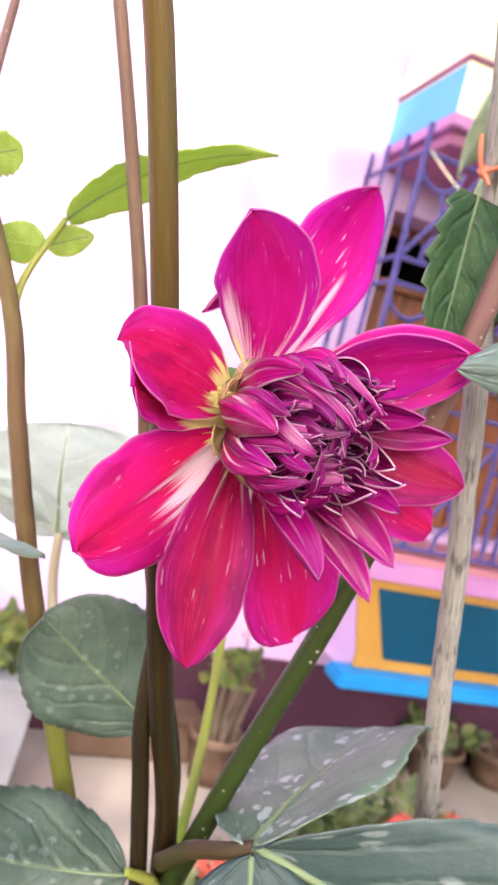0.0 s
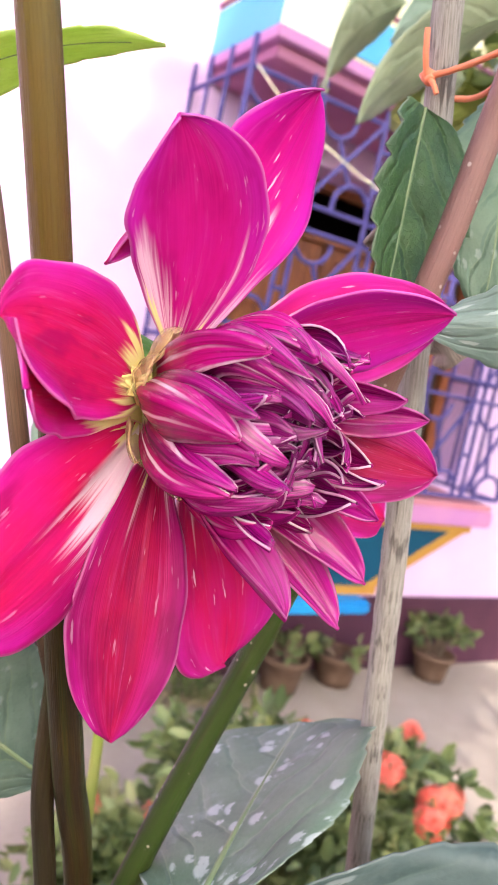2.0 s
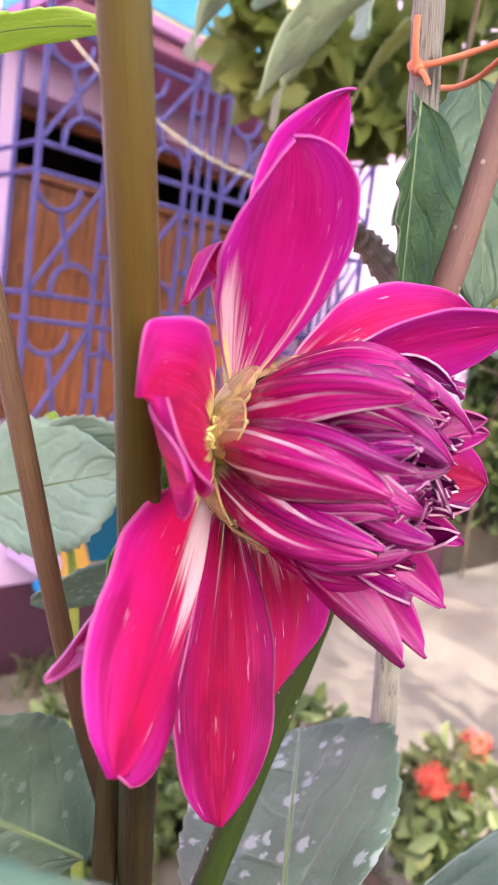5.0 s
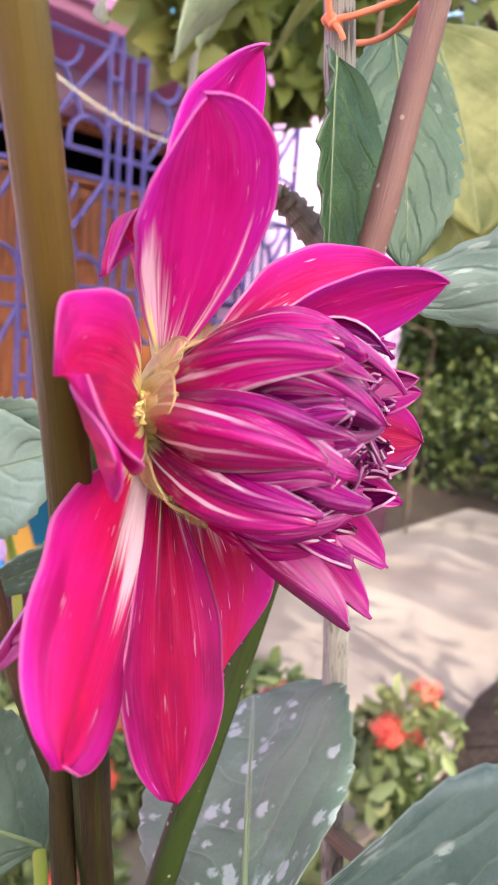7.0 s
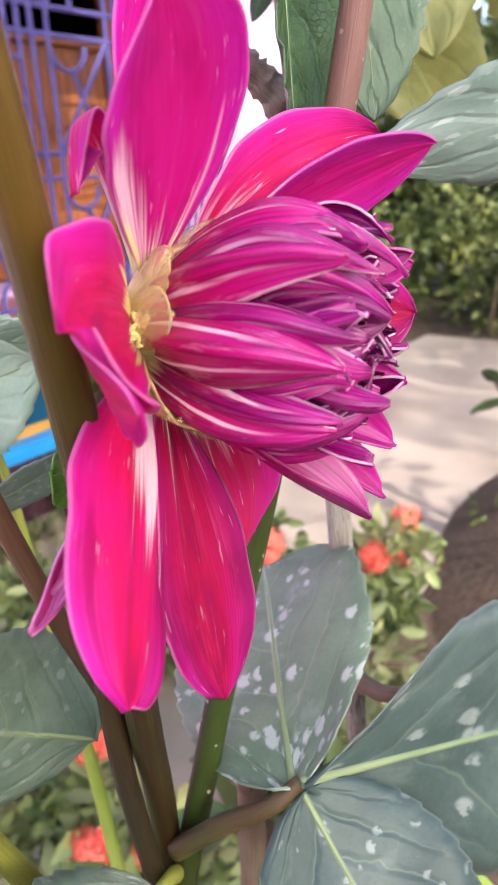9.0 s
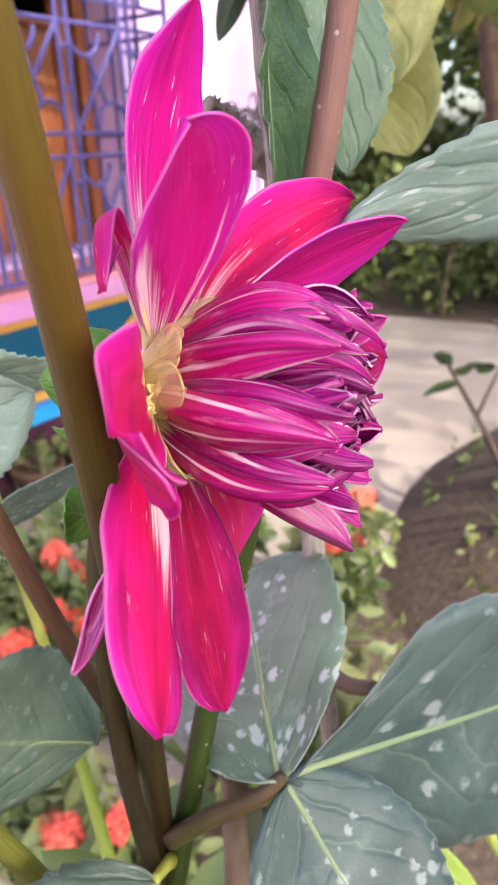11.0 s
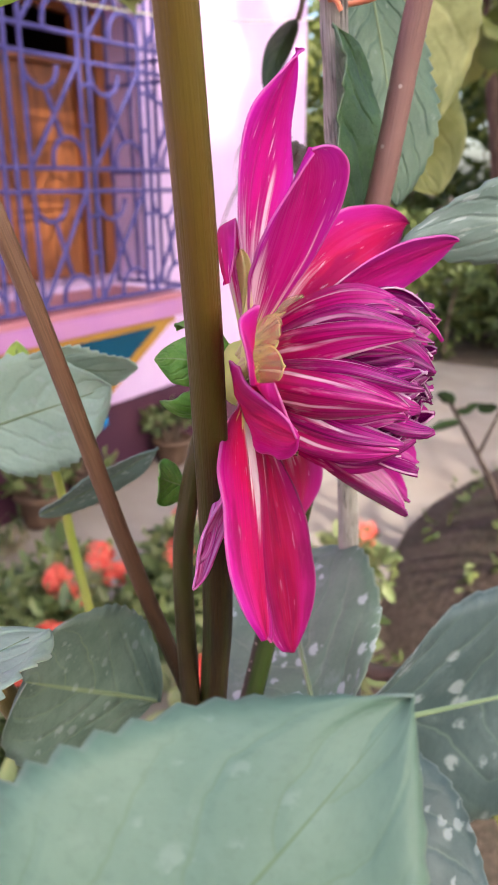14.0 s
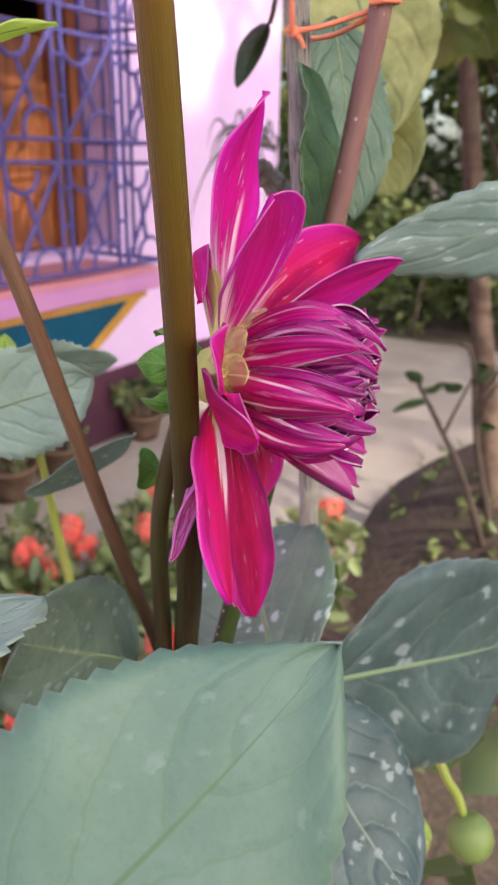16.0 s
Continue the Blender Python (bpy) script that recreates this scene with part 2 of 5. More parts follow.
CRIMSON, HOT, WINE = (0.60, 0.007, 0.085), (0.58, 0.014, 0.34), (0.32, 0.003, 0.10)
PETAL = petal_material("dahlia_petal", CRIMSON, HOT, WINE, flecks=0.5)
PETAL_MAGENTA = petal_material("dahlia_petal_magenta", (0.57, 0.009, 0.22), (0.56, 0.018, 0.42), (0.40, 0.005, 0.17), streaks=0.12, yellow=0.13, flecks=0.35)
PETAL_FLAME = petal_material("dahlia_petal_flamed", (0.60, 0.009, 0.10), (0.58, 0.018, 0.35), (0.36, 0.005, 0.13), streaks=0.20, yellow=0.10, flecks=0.8)
PETAL_DEEP = petal_material("dahlia_petal_deep", (0.36, 0.005, 0.055), (0.44, 0.010, 0.24), (0.18, 0.003, 0.065), streaks=-0.04, yellow=0.07, flecks=0.3)
PETAL_PALE = petal_material("dahlia_petal_pale_streaked", (0.58, 0.005, 0.23), (0.60, 0.014, 0.44), (0.42, 0.002, 0.20), streaks=0.30, yellow=0.08, flecks=0.95)
PETAL_STAR = petal_material("dahlia_petal_starred", (0.60, 0.008, 0.10), (0.58, 0.014, 0.32), WINE, streaks=-0.05, yellow=0.30, flecks=0.2)
PETAL_BLAZE = petal_material("dahlia_petal_blazed", CRIMSON, HOT, WINE, streaks=-0.22, blaze=0.9, yellow=0.07, flecks=0.3)
# darker towards the core: shade between the petals put into the colours
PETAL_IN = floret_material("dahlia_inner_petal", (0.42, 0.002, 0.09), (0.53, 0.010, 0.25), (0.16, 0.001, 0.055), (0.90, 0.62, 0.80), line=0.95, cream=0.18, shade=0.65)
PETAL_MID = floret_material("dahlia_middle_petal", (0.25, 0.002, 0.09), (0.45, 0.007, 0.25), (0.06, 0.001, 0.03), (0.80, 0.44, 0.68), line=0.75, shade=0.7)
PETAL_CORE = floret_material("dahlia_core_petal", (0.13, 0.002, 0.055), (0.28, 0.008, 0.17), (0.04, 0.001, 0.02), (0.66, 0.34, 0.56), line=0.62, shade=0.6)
PETAL_SPIKE = floret_material("dahlia_spike_petal", (0.30, 0.002, 0.08), (0.44, 0.006, 0.25), (0.17, 0.001, 0.06), (0.70, 0.30, 0.58), line=0.30, cream=0.08, shade=0.5)
PETAL_BACK = Nodes("petal_back", 0.4)
pb_u, pb_v, _ = PETAL_BACK.split(PETAL_BACK.coord("UV"))
pb_n = PETAL_BACK.noise(PETAL_BACK.join(PETAL_BACK.math("MULTIPLY", pb_u, 9.0), pb_v, 0.0), 2.0)
pb_c = PETAL_BACK.mix(PETAL_BACK.step(pb_n, 0.4, 0.65), (0.72, 0.30, 0.60), (0.58, 0.02, 0.30))
PETAL_BACK.colour(pb_c)
PETAL_BACK.thin(pb_c, 0.3)
PETAL_BACK = PETAL_BACK.mat
bract = Nodes("cream_bract", 0.4)
br_u, br_v, _ = bract.split(bract.coord("UV"))
br_n = bract.noise(bract.join(bract.math("MULTIPLY", br_u, 12.0), br_v, bract.math("MULTIPLY", bract.random(), 9.0)), 1.5)
bract.colour(bract.mix(bract.step(br_n, 0.35, 0.7), (0.66, 0.54, 0.24), (0.66, 0.40, 0.26)))
br_clear = bract.tree.nodes.new("ShaderNodeBsdfTransparent")
br_mix = bract.tree.nodes.new("ShaderNodeMixShader")
br_rim = bract.step(bract.math("ABSOLUTE", bract.math("MULTIPLY_ADD", br_u, 2.0, -1.0)), 0.80, 0.98)
bract.put(br_mix.inputs[0], bract.math("SUBTRACT", bract.math("MULTIPLY", bract.step(bract.math("ADD", br_v, bract.math("MULTIPLY", br_n, 0.3)), 0.12, 0.95), 0.74), bract.math("MULTIPLY", br_rim, 0.25), clamp=True))
bract.tree.links.new(bract.bsdf.outputs[0], br_mix.inputs[1])
bract.tree.links.new(br_clear.outputs[0], br_mix.inputs[2])
bract.tree.links.new(br_mix.outputs[0], bract.out.inputs[0])
CREAM_BRACT = bract.mat
CREAM_SCALE = plaster("cream_scale", (0.74, 0.64, 0.28), (0.68, 0.56, 0.24), 0.45, 40.0)
LEAF = leaf_material("dahlia_leaf", (0.042, 0.073, 0.072), (0.070, 0.108, 0.104), (0.17, 0.23, 0.17), spots=0.42, rough=0.48, net_share=0.02, rib=0.04)
# LEAF made lighter to offset the bloom's shadow, plus white droppings
LEAF_DROPPED = leaf_material("dahlia_leaf_lightened", (0.118, 0.176, 0.124), (0.162, 0.228, 0.164), (0.30, 0.36, 0.26), spots=0.9, rough=0.50, net_share=0.05)
LEAF_CLEAN = leaf_material("dahlia_leaf_clean", (0.076, 0.136, 0.086), (0.122, 0.192, 0.122), (0.20, 0.26, 0.15), spots=0.25)
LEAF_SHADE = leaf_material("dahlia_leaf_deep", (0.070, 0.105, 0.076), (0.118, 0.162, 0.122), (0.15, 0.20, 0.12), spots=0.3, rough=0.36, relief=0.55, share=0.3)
LEAF_PALE = leaf_material("dahlia_leaf_silvery", (0.104, 0.182, 0.132), (0.134, 0.216, 0.160), (0.085, 0.150, 0.075), spots=0.12, share=0.2, veins=5.0, net_share=0.02, rib=0.032, relief=0.22)
LEAF_DARK = leaf_material("dahlia_leaf_dark", (0.027, 0.078, 0.019), (0.060, 0.132, 0.040), (0.15, 0.24, 0.11), spots=0.06, veins=4.0, relief=0.9, net_share=0.22)
LEAF_TRAIL = leaf_material("dahlia_leaf_mined", (0.110, 0.168, 0.130), (0.172, 0.238, 0.190), (0.23, 0.30, 0.17), spots=0.3, rough=0.36, relief=0.5, share=0.36)
LEAF_LIME = leaf_material("dahlia_leaf_young", (0.50, 0.66, 0.15), (0.60, 0.75, 0.22), (0.66, 0.80, 0.34), share=0.6, veins=8.0)
LEAF_YELLOW = leaf_material("leaf_yellowed", (0.19, 0.205, 0.055), (0.42, 0.41, 0.16), (0.33, 0.34, 0.13), share=0.35)
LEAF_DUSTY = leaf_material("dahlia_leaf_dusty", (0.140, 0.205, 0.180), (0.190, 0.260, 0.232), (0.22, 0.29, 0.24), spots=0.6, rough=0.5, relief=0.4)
LEAF_MINT = leaf_material("dahlia_leaf_mint", (0.34, 0.46, 0.36), (0.42, 0.55, 0.44), (0.38, 0.49, 0.36), spots=0.3, net_share=0.08, share=0.25)
LEAF_OLIVE = leaf_material("leaf_olive", (0.14, 0.15, 0.03), (0.22, 0.22, 0.06), (0.28, 0.28, 0.10), share=0.3)
# whitish green: glare from behind the leaf put into its colour
LEAF_BACKLIT = leaf_material("leaf_backlit_pale", (0.52, 0.58, 0.54), (0.64, 0.70, 0.66), (0.70, 0.76, 0.66), spots=0.4, share=0.45)
LEAF_BLEACH = leaf_material("leaf_pale", (0.29, 0.34, 0.21), (0.41, 0.46, 0.30), (0.48, 0.52, 0.34), spots=0.2, share=0.45)
# dark feet: own brown and green, with the shade low down painted in
STEM_OLIVE = stem_material("stem_olive", (0.158, 0.084, 0.010), (0.126, 0.084, 0.009), 0.5, rough=0.40, foot=((0.017, 0.008, 0.005), (0.018, 0.024, 0.004)), foot_fade=(1.40, 1.62))
STEM_BROWN = stem_material("stem_brown", (0.150, 0.074, 0.042), (0.178, 0.098, 0.054), 0.55, foot=((0.024, 0.012, 0.007), (0.026, 0.017, 0.008)), foot_fade=(1.36, 1.46))
STEM_GREEN = stem_material("stem_green", (0.075, 0.088, 0.012), (0.066, 0.038, 0.013), 0.4, foot=((0.018, 0.010, 0.006), (0.020, 0.026, 0.005)), foot_fade=(1.37, 1.45))
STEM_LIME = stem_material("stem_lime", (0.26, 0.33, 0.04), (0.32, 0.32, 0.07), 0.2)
STEM_LEFT = stem_material("stem_left", (0.170, 0.096, 0.048), (0.180, 0.122, 0.044), 0.45, foot=((0.140, 0.155, 0.022), (0.130, 0.115, 0.024)), foot_fade=(1.33, 1.42))
STEM_PLUM = stem_material("stem_plum", (0.200, 0.096, 0.084), (0.232, 0.120, 0.104), 0.2, foot=((0.024, 0.046, 0.005), (0.026, 0.019, 0.008)), foot_fade=(1.44, 1.54), dots=True)
STEM_PALE = stem_material("stem_pale", (0.42, 0.34, 0.22), (0.46, 0.40, 0.26), 0.2)
BUD = stem_material("bud_green", (0.16, 0.22, 0.06), (0.20, 0.24, 0.08), 0.25)
VEIN = stem_material("midrib_pale", (0.17, 0.235, 0.125), (0.20, 0.25, 0.13), 0.2)
SEPAL = leaf_material("sepal_green", (0.10, 0.28, 0.03), (0.18, 0.38, 0.06), (0.26, 0.40, 0.14), share=0.3)
TRAIL = plaster("miner_trail", (0.62, 0.66, 0.60), (0.70, 0.72, 0.66), 0.6, 90.0)
LEAF_SHADY = leaf_material("leaf_shady", (0.018, 0.040, 0.014), (0.035, 0.060, 0.020), (0.06, 0.09, 0.04))
PETIOLE = stem_material("petiole_red", (0.074, 0.034, 0.020), (0.058, 0.056, 0.018), 0.3)
CORE = plaster("receptacle", (0.58, 0.52, 0.17), (0.46, 0.47, 0.15), 0.5, 60.0)

wood = Nodes("weathered_stake", 0.85)
w_obj = wood.coord("UV")
w_line = wood.noise(wood.scaled(w_obj, (1, 0.05, 1)), 1300.0, 6.0, 0.7)
w_blot = wood.noise(wood.scaled(w_obj, (1, 0.3, 1)), 260.0, 4.0, 0.6)
w_col = wood.mix(wood.step(w_line, 0.38, 0.74), (0.43, 0.39, 0.35), (0.13, 0.105, 0.09))
w_col = wood.mix(wood.math("MULTIPLY", wood.step(w_blot, 0.52, 0.66), 0.8), w_col, (0.07, 0.055, 0.05))
wood.colour(w_col)
wood.bump(wood.math("ADD", w_line, w_blot), 0.7, 0.0015)
STAKE = wood.mat
TIE = stem_material("orange_twine", (0.80, 0.16, 0.06), (0.85, 0.28, 0.16), 0.2, 0.5)
STUB = stem_material("dry_stub", (0.13, 0.085, 0.065), (0.36, 0.30, 0.26), 0.7, 0.9)
BARK = stem_material("bark", (0.13, 0.085, 0.06), (0.20, 0.15, 0.11), 0.6, 0.9)
FROND = stem_material("frond_green", (0.030, 0.045, 0.020), (0.045, 0.060, 0.026), 0.3)
SHOOT = stem_material("shoot_dark", (0.040, 0.026, 0.020), (0.062, 0.042, 0.032), 0.5, 0.8)
BARK_DARK = stem_material("bark_dark", (0.080, 0.048, 0.034), (0.125, 0.085, 0.062), 0.6, 0.9)

WALL = plaster("lilac_wall", (0.62, 0.42, 0.69), (0.66, 0.48, 0.72), 0.85)
PLINTH = plaster("maroon_plinth", (0.060, 0.020, 0.040), (0.085, 0.030, 0.050), 0.7, 3.0)
SILL = plaster("mauve_sill", (0.44, 0.19, 0.43), (0.50, 0.23, 0.42), 0.5, 3.0)
SILL_TOP = plaster("pink_sill_top", (0.50, 0.19, 0.23), (0.54, 0.24, 0.29), 0.5, 3.0)
BLUE = plaster("sky_blue_paint", (0.012, 0.20, 0.50), (0.02, 0.25, 0.56), 0.5, 3.0)
PALE_BLUE = plaster("pale_blue_paint", (0.08, 0.36, 0.66), (0.12, 0.42, 0.70), 0.5, 3.0)
TEAL = plaster("teal_paint", (0.003, 0.052, 0.105), (0.004, 0.066, 0.125), 0.45, 2.0)
OCHRE = plaster("ochre_paint", (0.40, 0.20, 0.04), (0.47, 0.25, 0.055), 0.55, 4.0)
CREAM = plaster("cream_paint", (0.86, 0.80, 0.52), (0.88, 0.84, 0.62), 0.6, 3.0)
MAUVE = plaster("mauve_paint", (0.42, 0.16, 0.30), (0.47, 0.20, 0.34), 0.6, 3.0)
IRON = plaster("lavender_iron", (0.074, 0.060, 0.215), (0.108, 0.090, 0.265), 0.62, 30.0, 0.1)
# near-black brown that stands in for shade inside the window
DARK = plaster("window_shade_dark", (0.05, 0.032, 0.026), (0.07, 0.045, 0.036), 0.9)

sw = Nodes("shutter_wood", 0.45)
s_obj = sw.coord("Object")
s_line = sw.noise(sw.scaled(s_obj, (1, 1, 0.06)), 60.0, 5.0, 0.6)
sw.colour(sw.mix(sw.step(s_line, 0.35, 0.7), (0.31, 0.098, 0.030), (0.13, 0.036, 0.013)))
sw.bump(s_line, 0.3, 0.002)
SHUTTER = sw.mat

con = Nodes("concrete_path", 0.9)
c_obj = con.coord("Object")
c_big = con.noise(c_obj, 1.1, 6.0, 0.6)
c_fine = con.noise(c_obj, 60.0, 5.0, 0.7)
c_col = con.mix(con.step(c_big, 0.35, 0.68), (0.335, 0.285, 0.24), (0.265, 0.215, 0.178))
c_col = con.mix(con.math("MULTIPLY", con.step(c_fine, 0.45, 0.75), 0.35), c_col, (0.20, 0.16, 0.135))
con.colour(c_col)
con.bump(con.math("ADD", c_fine, con.math("MULTIPLY", c_big, 2.0)), 0.4, 0.006)
PATHWAY = con.mat

soil = Nodes("garden_soil", 0.95)
g_obj = soil.coord("Object")
g_big = soil.noise(g_obj, 2.2, 6.0, 0.6)
g_fine = soil.noise(g_obj, 38.0, 6.0, 0.7)
g_col = soil.mix(soil.step(g_fine, 0.35, 0.7), (0.062, 0.040, 0.028), (0.150, 0.102, 0.072))
g_col = soil.mix(soil.math("MULTIPLY", soil.step(g_big, 0.5, 0.7), 0.5), g_col, (0.07, 0.075, 0.03))
soil.colour(g_col)
soil.bump(soil.math("ADD", g_fine, g_big), 1.0, 0.035)
SOIL = soil.mat
TERRA = plaster("terracotta", (0.112, 0.066, 0.044), (0.165, 0.108, 0.078), 0.85, 12.0)
GREY_POT = plaster("grey_plastic", (0.24, 0.23, 0.26), (0.30, 0.29, 0.32), 0.5, 8.0)
BUSH = foliage_material("ixora_leaves", (0.040, 0.070, 0.020), (0.190, 0.240, 0.085), (0.44, 0.44, 0.20))
HEDGE = foliage_material("hedge_leaves", (0.045, 0.075, 0.022), (0.120, 0.165, 0.045), (0.30, 0.31, 0.09))
TREE = foliage_material("tree_leaves", (0.08, 0.12, 0.032), (0.22, 0.25, 0.056), (0.35, 0.36, 0.11), 0.4)
RED = foliage_material("ixora_petals", (0.66, 0.055, 0.040), (0.80, 0.19, 0.13), (0.82, 0.31, 0.23))
STRAW = foliage_material("dry_straw", (0.20, 0.15, 0.09), (0.32, 0.26, 0.16), (0.40, 0.34, 0.22))
PINKFLOWER = foliage_material("pink_petals", (0.75, 0.15, 0.15), (0.80, 0.25, 0.25), (0.82, 0.30, 0.30))


# ---- shape helpers ----
def mesh_object(name, verts, faces, material, parent=None, uvs=None, label="", smooth=True):
    me = bpy.data.meshes.new(name)
    me.from_pydata([tuple(v) for v in verts], [], faces)
    if uvs is not None and len(uvs) == len(verts):
        layer = me.uv_layers.new(name="UVMap")
        flat = np.array([uvs[i] for f in faces for i in f], dtype=np.float32).ravel()
        layer.data.foreach_set("uv", flat)
    me.materials.append(material)
    if smooth:
        me.polygons.foreach_set("use_smooth", [True] * len(me.polygons))
    me.update()
    ob = new(name, me)
    if parent is not None:
        ob.parent = parent
    return tagged(ob, label)


def part(name, bm, material, parent, label="", smooth=False):
    me = bpy.data.meshes.new(name)
    bm.to_mesh(me)
    bm.free()
    me.materials.append(material)
    if smooth:
        me.polygons.foreach_set("use_smooth", [True] * len(me.polygons))
    ob = new(name, me)
    if parent is not None:
        ob.parent = parent
    return tagged(ob, label)


def thing(name, label, category, at=(0, 0, 0), group="", kind=""):
    ob = new(name)
    ob.location = at
    bpy.context.view_layer.update()
    return tagged(ob, label, category, group, kind)


def box(x0, x1, y0, y1, z0, z1, bevel=0.0, bm=None):
    made = bm or bmesh.new()
    got = bmesh.ops.create_cube(made, size=1.0)["verts"]
    bmesh.ops.scale(made, vec=(x1 - x0, y1 - y0, z1 - z0), verts=got)
    bmesh.ops.translate(made, vec=((x0 + x1) / 2, (y0 + y1) / 2, (z0 + z1) / 2), verts=got)
    if bevel:
        edges = list({e for v in got for e in v.link_edges})
        bmesh.ops.bevel(made, geom=edges, offset=bevel, segments=2, affect="EDGES")
    return made


def smooth_line(points, count):
    """A soft curve through points (Catmull-Rom), count + 1 places."""
    p = [np.array(q, float) for q in points]
    p = [2 * p[0] - p[1], *p, 2 * p[-1] - p[-2]]
    n = len(p) - 3
    out = []
    for k in range(count + 1):
        s = k / count * n
        i = min(int(s), n - 1)
        t = s - i
        a, b, c, d = p[i : i + 4]
        out.append(0.5 * (2 * b + (c - a) * t + (2 * a - 5 * b + 4 * c - d) * t * t + (3 * b - a - 3 * c + d) * t**3))
    return np.array(out)


def tube_data(line, radius, sides=12, wobble=0.0, seed=0):
    """Vertices and faces of a closed tube along a line; radius is a function of 0..1."""
    rng = np.random.RandomState(seed)
    line = np.asarray(line)
    tang = np.gradient(line, axis=0)
    tang /= np.linalg.norm(tang, axis=1)[:, None] + 1e-12
    ref = np.array([0.31, 0.87, 0.1])
    verts, faces = [], []
    for k, (p, t) in enumerate(zip(line, tang)):
        ref = ref - t * (ref @ t)
        ref /= np.linalg.norm(ref) + 1e-12
        side = np.cross(t, ref)
        r = radius(k / (len(line) - 1))
        for j in range(sides):
            a = 2 * math.pi * j / sides
            q = r * (1 + wobble * rng.uniform(-1, 1))
            verts.append(p + q * (math.cos(a) * ref + math.sin(a) * side))
    for k in range(len(line) - 1):
        for j in range(sides):
            a, b = k * sides + j, k * sides + (j + 1) % sides
            faces.append((a, b, b + sides, a + sides))
    faces.append(tuple(range(sides))[::-1])
    faces.append(tuple(len(verts) - sides + j for j in range(sides)))
    return verts, faces


def tube(name, points, radius, material, parent, count=40, sides=12, wobble=0.0, label="", seed=0):
    line = smooth_line(points, count)
    r = radius if callable(radius) else (lambda s: radius)
    v, f = tube_data(line, r, sides, wobble, seed)
    run = np.concatenate([[0], np.cumsum(np.linalg.norm(np.diff(line, axis=0), axis=1))])
    girth = 6.3 * r(0.5)
    uv = [(girth * abs(2 * j / sides - 1), run[k]) for k in range(len(line)) for j in range(sides)]
    return mesh_object(name, v, f, material, parent, uv, label)


def unit(v):
    v = np.asarray(v, float)
    return v / (np.linalg.norm(v) + 1e-12)


# ---- house ----
WY = 3.08
house = thing("house", "single-storey lilac plastered house with maroon plinth", "house", (2.2, WY, 0))


def house_part(name, bm, material, label="", smooth=False):
    ob = part(name, bm, material, house, label, smooth)
    ob.matrix_parent_inverse = house.matrix_world.inverted()
    return ob


OX0, OX1, OZ0, OZ1 = 1.48, 3.30, 1.10, 2.42
wall_bm = bmesh.new()
for x0, x1, z0, z1 in ((-5.0, OX0, 0.0, 4.2), (OX1, 5.1, 0.0, 4.2), (OX0, OX1, 0.0, OZ0), (OX0, OX1, OZ1, 4.2)):
    box(x0, x1, WY, WY + 0.36, z0, z1, bm=wall_bm)
house_part("wall", wall_bm, WALL, "lilac plastered outer wall")
house_part("side_wall", box(4.88, 5.1, WY + 0.361, 9.0, 0.0, 4.2), WALL)
house_part("roof", box(-5.2, 5.4, WY - 0.3, 9.2, 4.2, 4.35, 0.02), CREAM, "cream roof slab")
house_part("plinth", box(-5.0, 5.13, WY - 0.035, WY - 0.002, 0.0, 0.43, 0.006), PLINTH, "maroon painted plinth band")
# unseen room walls, the lack of light put into their colour
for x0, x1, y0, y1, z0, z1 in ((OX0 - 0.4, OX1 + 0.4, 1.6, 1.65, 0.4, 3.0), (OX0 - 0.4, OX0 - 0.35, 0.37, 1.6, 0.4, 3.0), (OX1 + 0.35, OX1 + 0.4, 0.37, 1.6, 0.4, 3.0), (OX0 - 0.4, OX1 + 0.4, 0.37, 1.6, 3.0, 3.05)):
    house_part("room_wall", box(x0, x1, WY + y0, WY + y1, z0, z1), DARK, "room walls coloured dark for the unlit interior")

# sunshade over the window
CX0, CX1, CY = 1.38, 3.20, 2.56
shade = thing("sunshade", "projecting concrete sunshade painted blue, cream and mauve", "sunshade", (2.2, WY, 2.64))


def sub(ob, name, bm, material, label="", smooth=False):
    made = part(name, bm, material, ob, label, smooth)
    made.matrix_parent_inverse = ob.matrix_world.inverted()
    return made


sub(shade, "slab", box(CX0, CX1, CY, WY - 0.002, 2.645, 2.835, 0.004), CREAM)
sub(shade, "side_panel", box(CX0 - 0.006, CX0 - 0.001, CY + 0.006, WY - 0.004, 2.648, 2.818, 0.0), PALE_BLUE, "blue side panel")
sub(shade, "side_panel", box(CX1 + 0.001, CX1 + 0.006, CY + 0.006, WY - 0.004, 2.648, 2.818, 0.0), BLUE, "blue side panel")
sub(shade, "front_panel", box(CX0 + 0.28, CX1 - 0.28, CY - 0.008, CY - 0.001, 2.66, 2.81, 0.0), PALE_BLUE, "pale blue front panel")
sub(shade, "moulding", box(CX0 - 0.012, CX1 + 0.012, CY - 0.012, WY - 0.003, 2.838, 2.846, 0.002), MAUVE, "thin mauve moulding line")
sub(shade, "cap", box(CX0 - 0.004, CX1 + 0.004, CY - 0.004, WY - 0.003, 2.851, 3.05, 0.006), CREAM, "cream upper slab")
sub(shade, "lip", box(CX0 - 0.012, CX1 + 0.012, CY - 0.012, WY - 0.003, 2.600, 2.644, 0.004), SILL, "mauve lower lip")
sub(shade, "soffit", box(CX0 + 0.02, CX1 - 0.02, CY + 0.03, WY - 0.003, 2.555, 2.599, 0.004), MAUVE, "mauve underside")

# sill box under the window
SX0, SX1, SY = 1.36, 3.05, 2.575
sillbox = thing("window_sill", "mauve window sill over a teal panel framed in ochre", "window sill", (2.2, WY, 0.9))
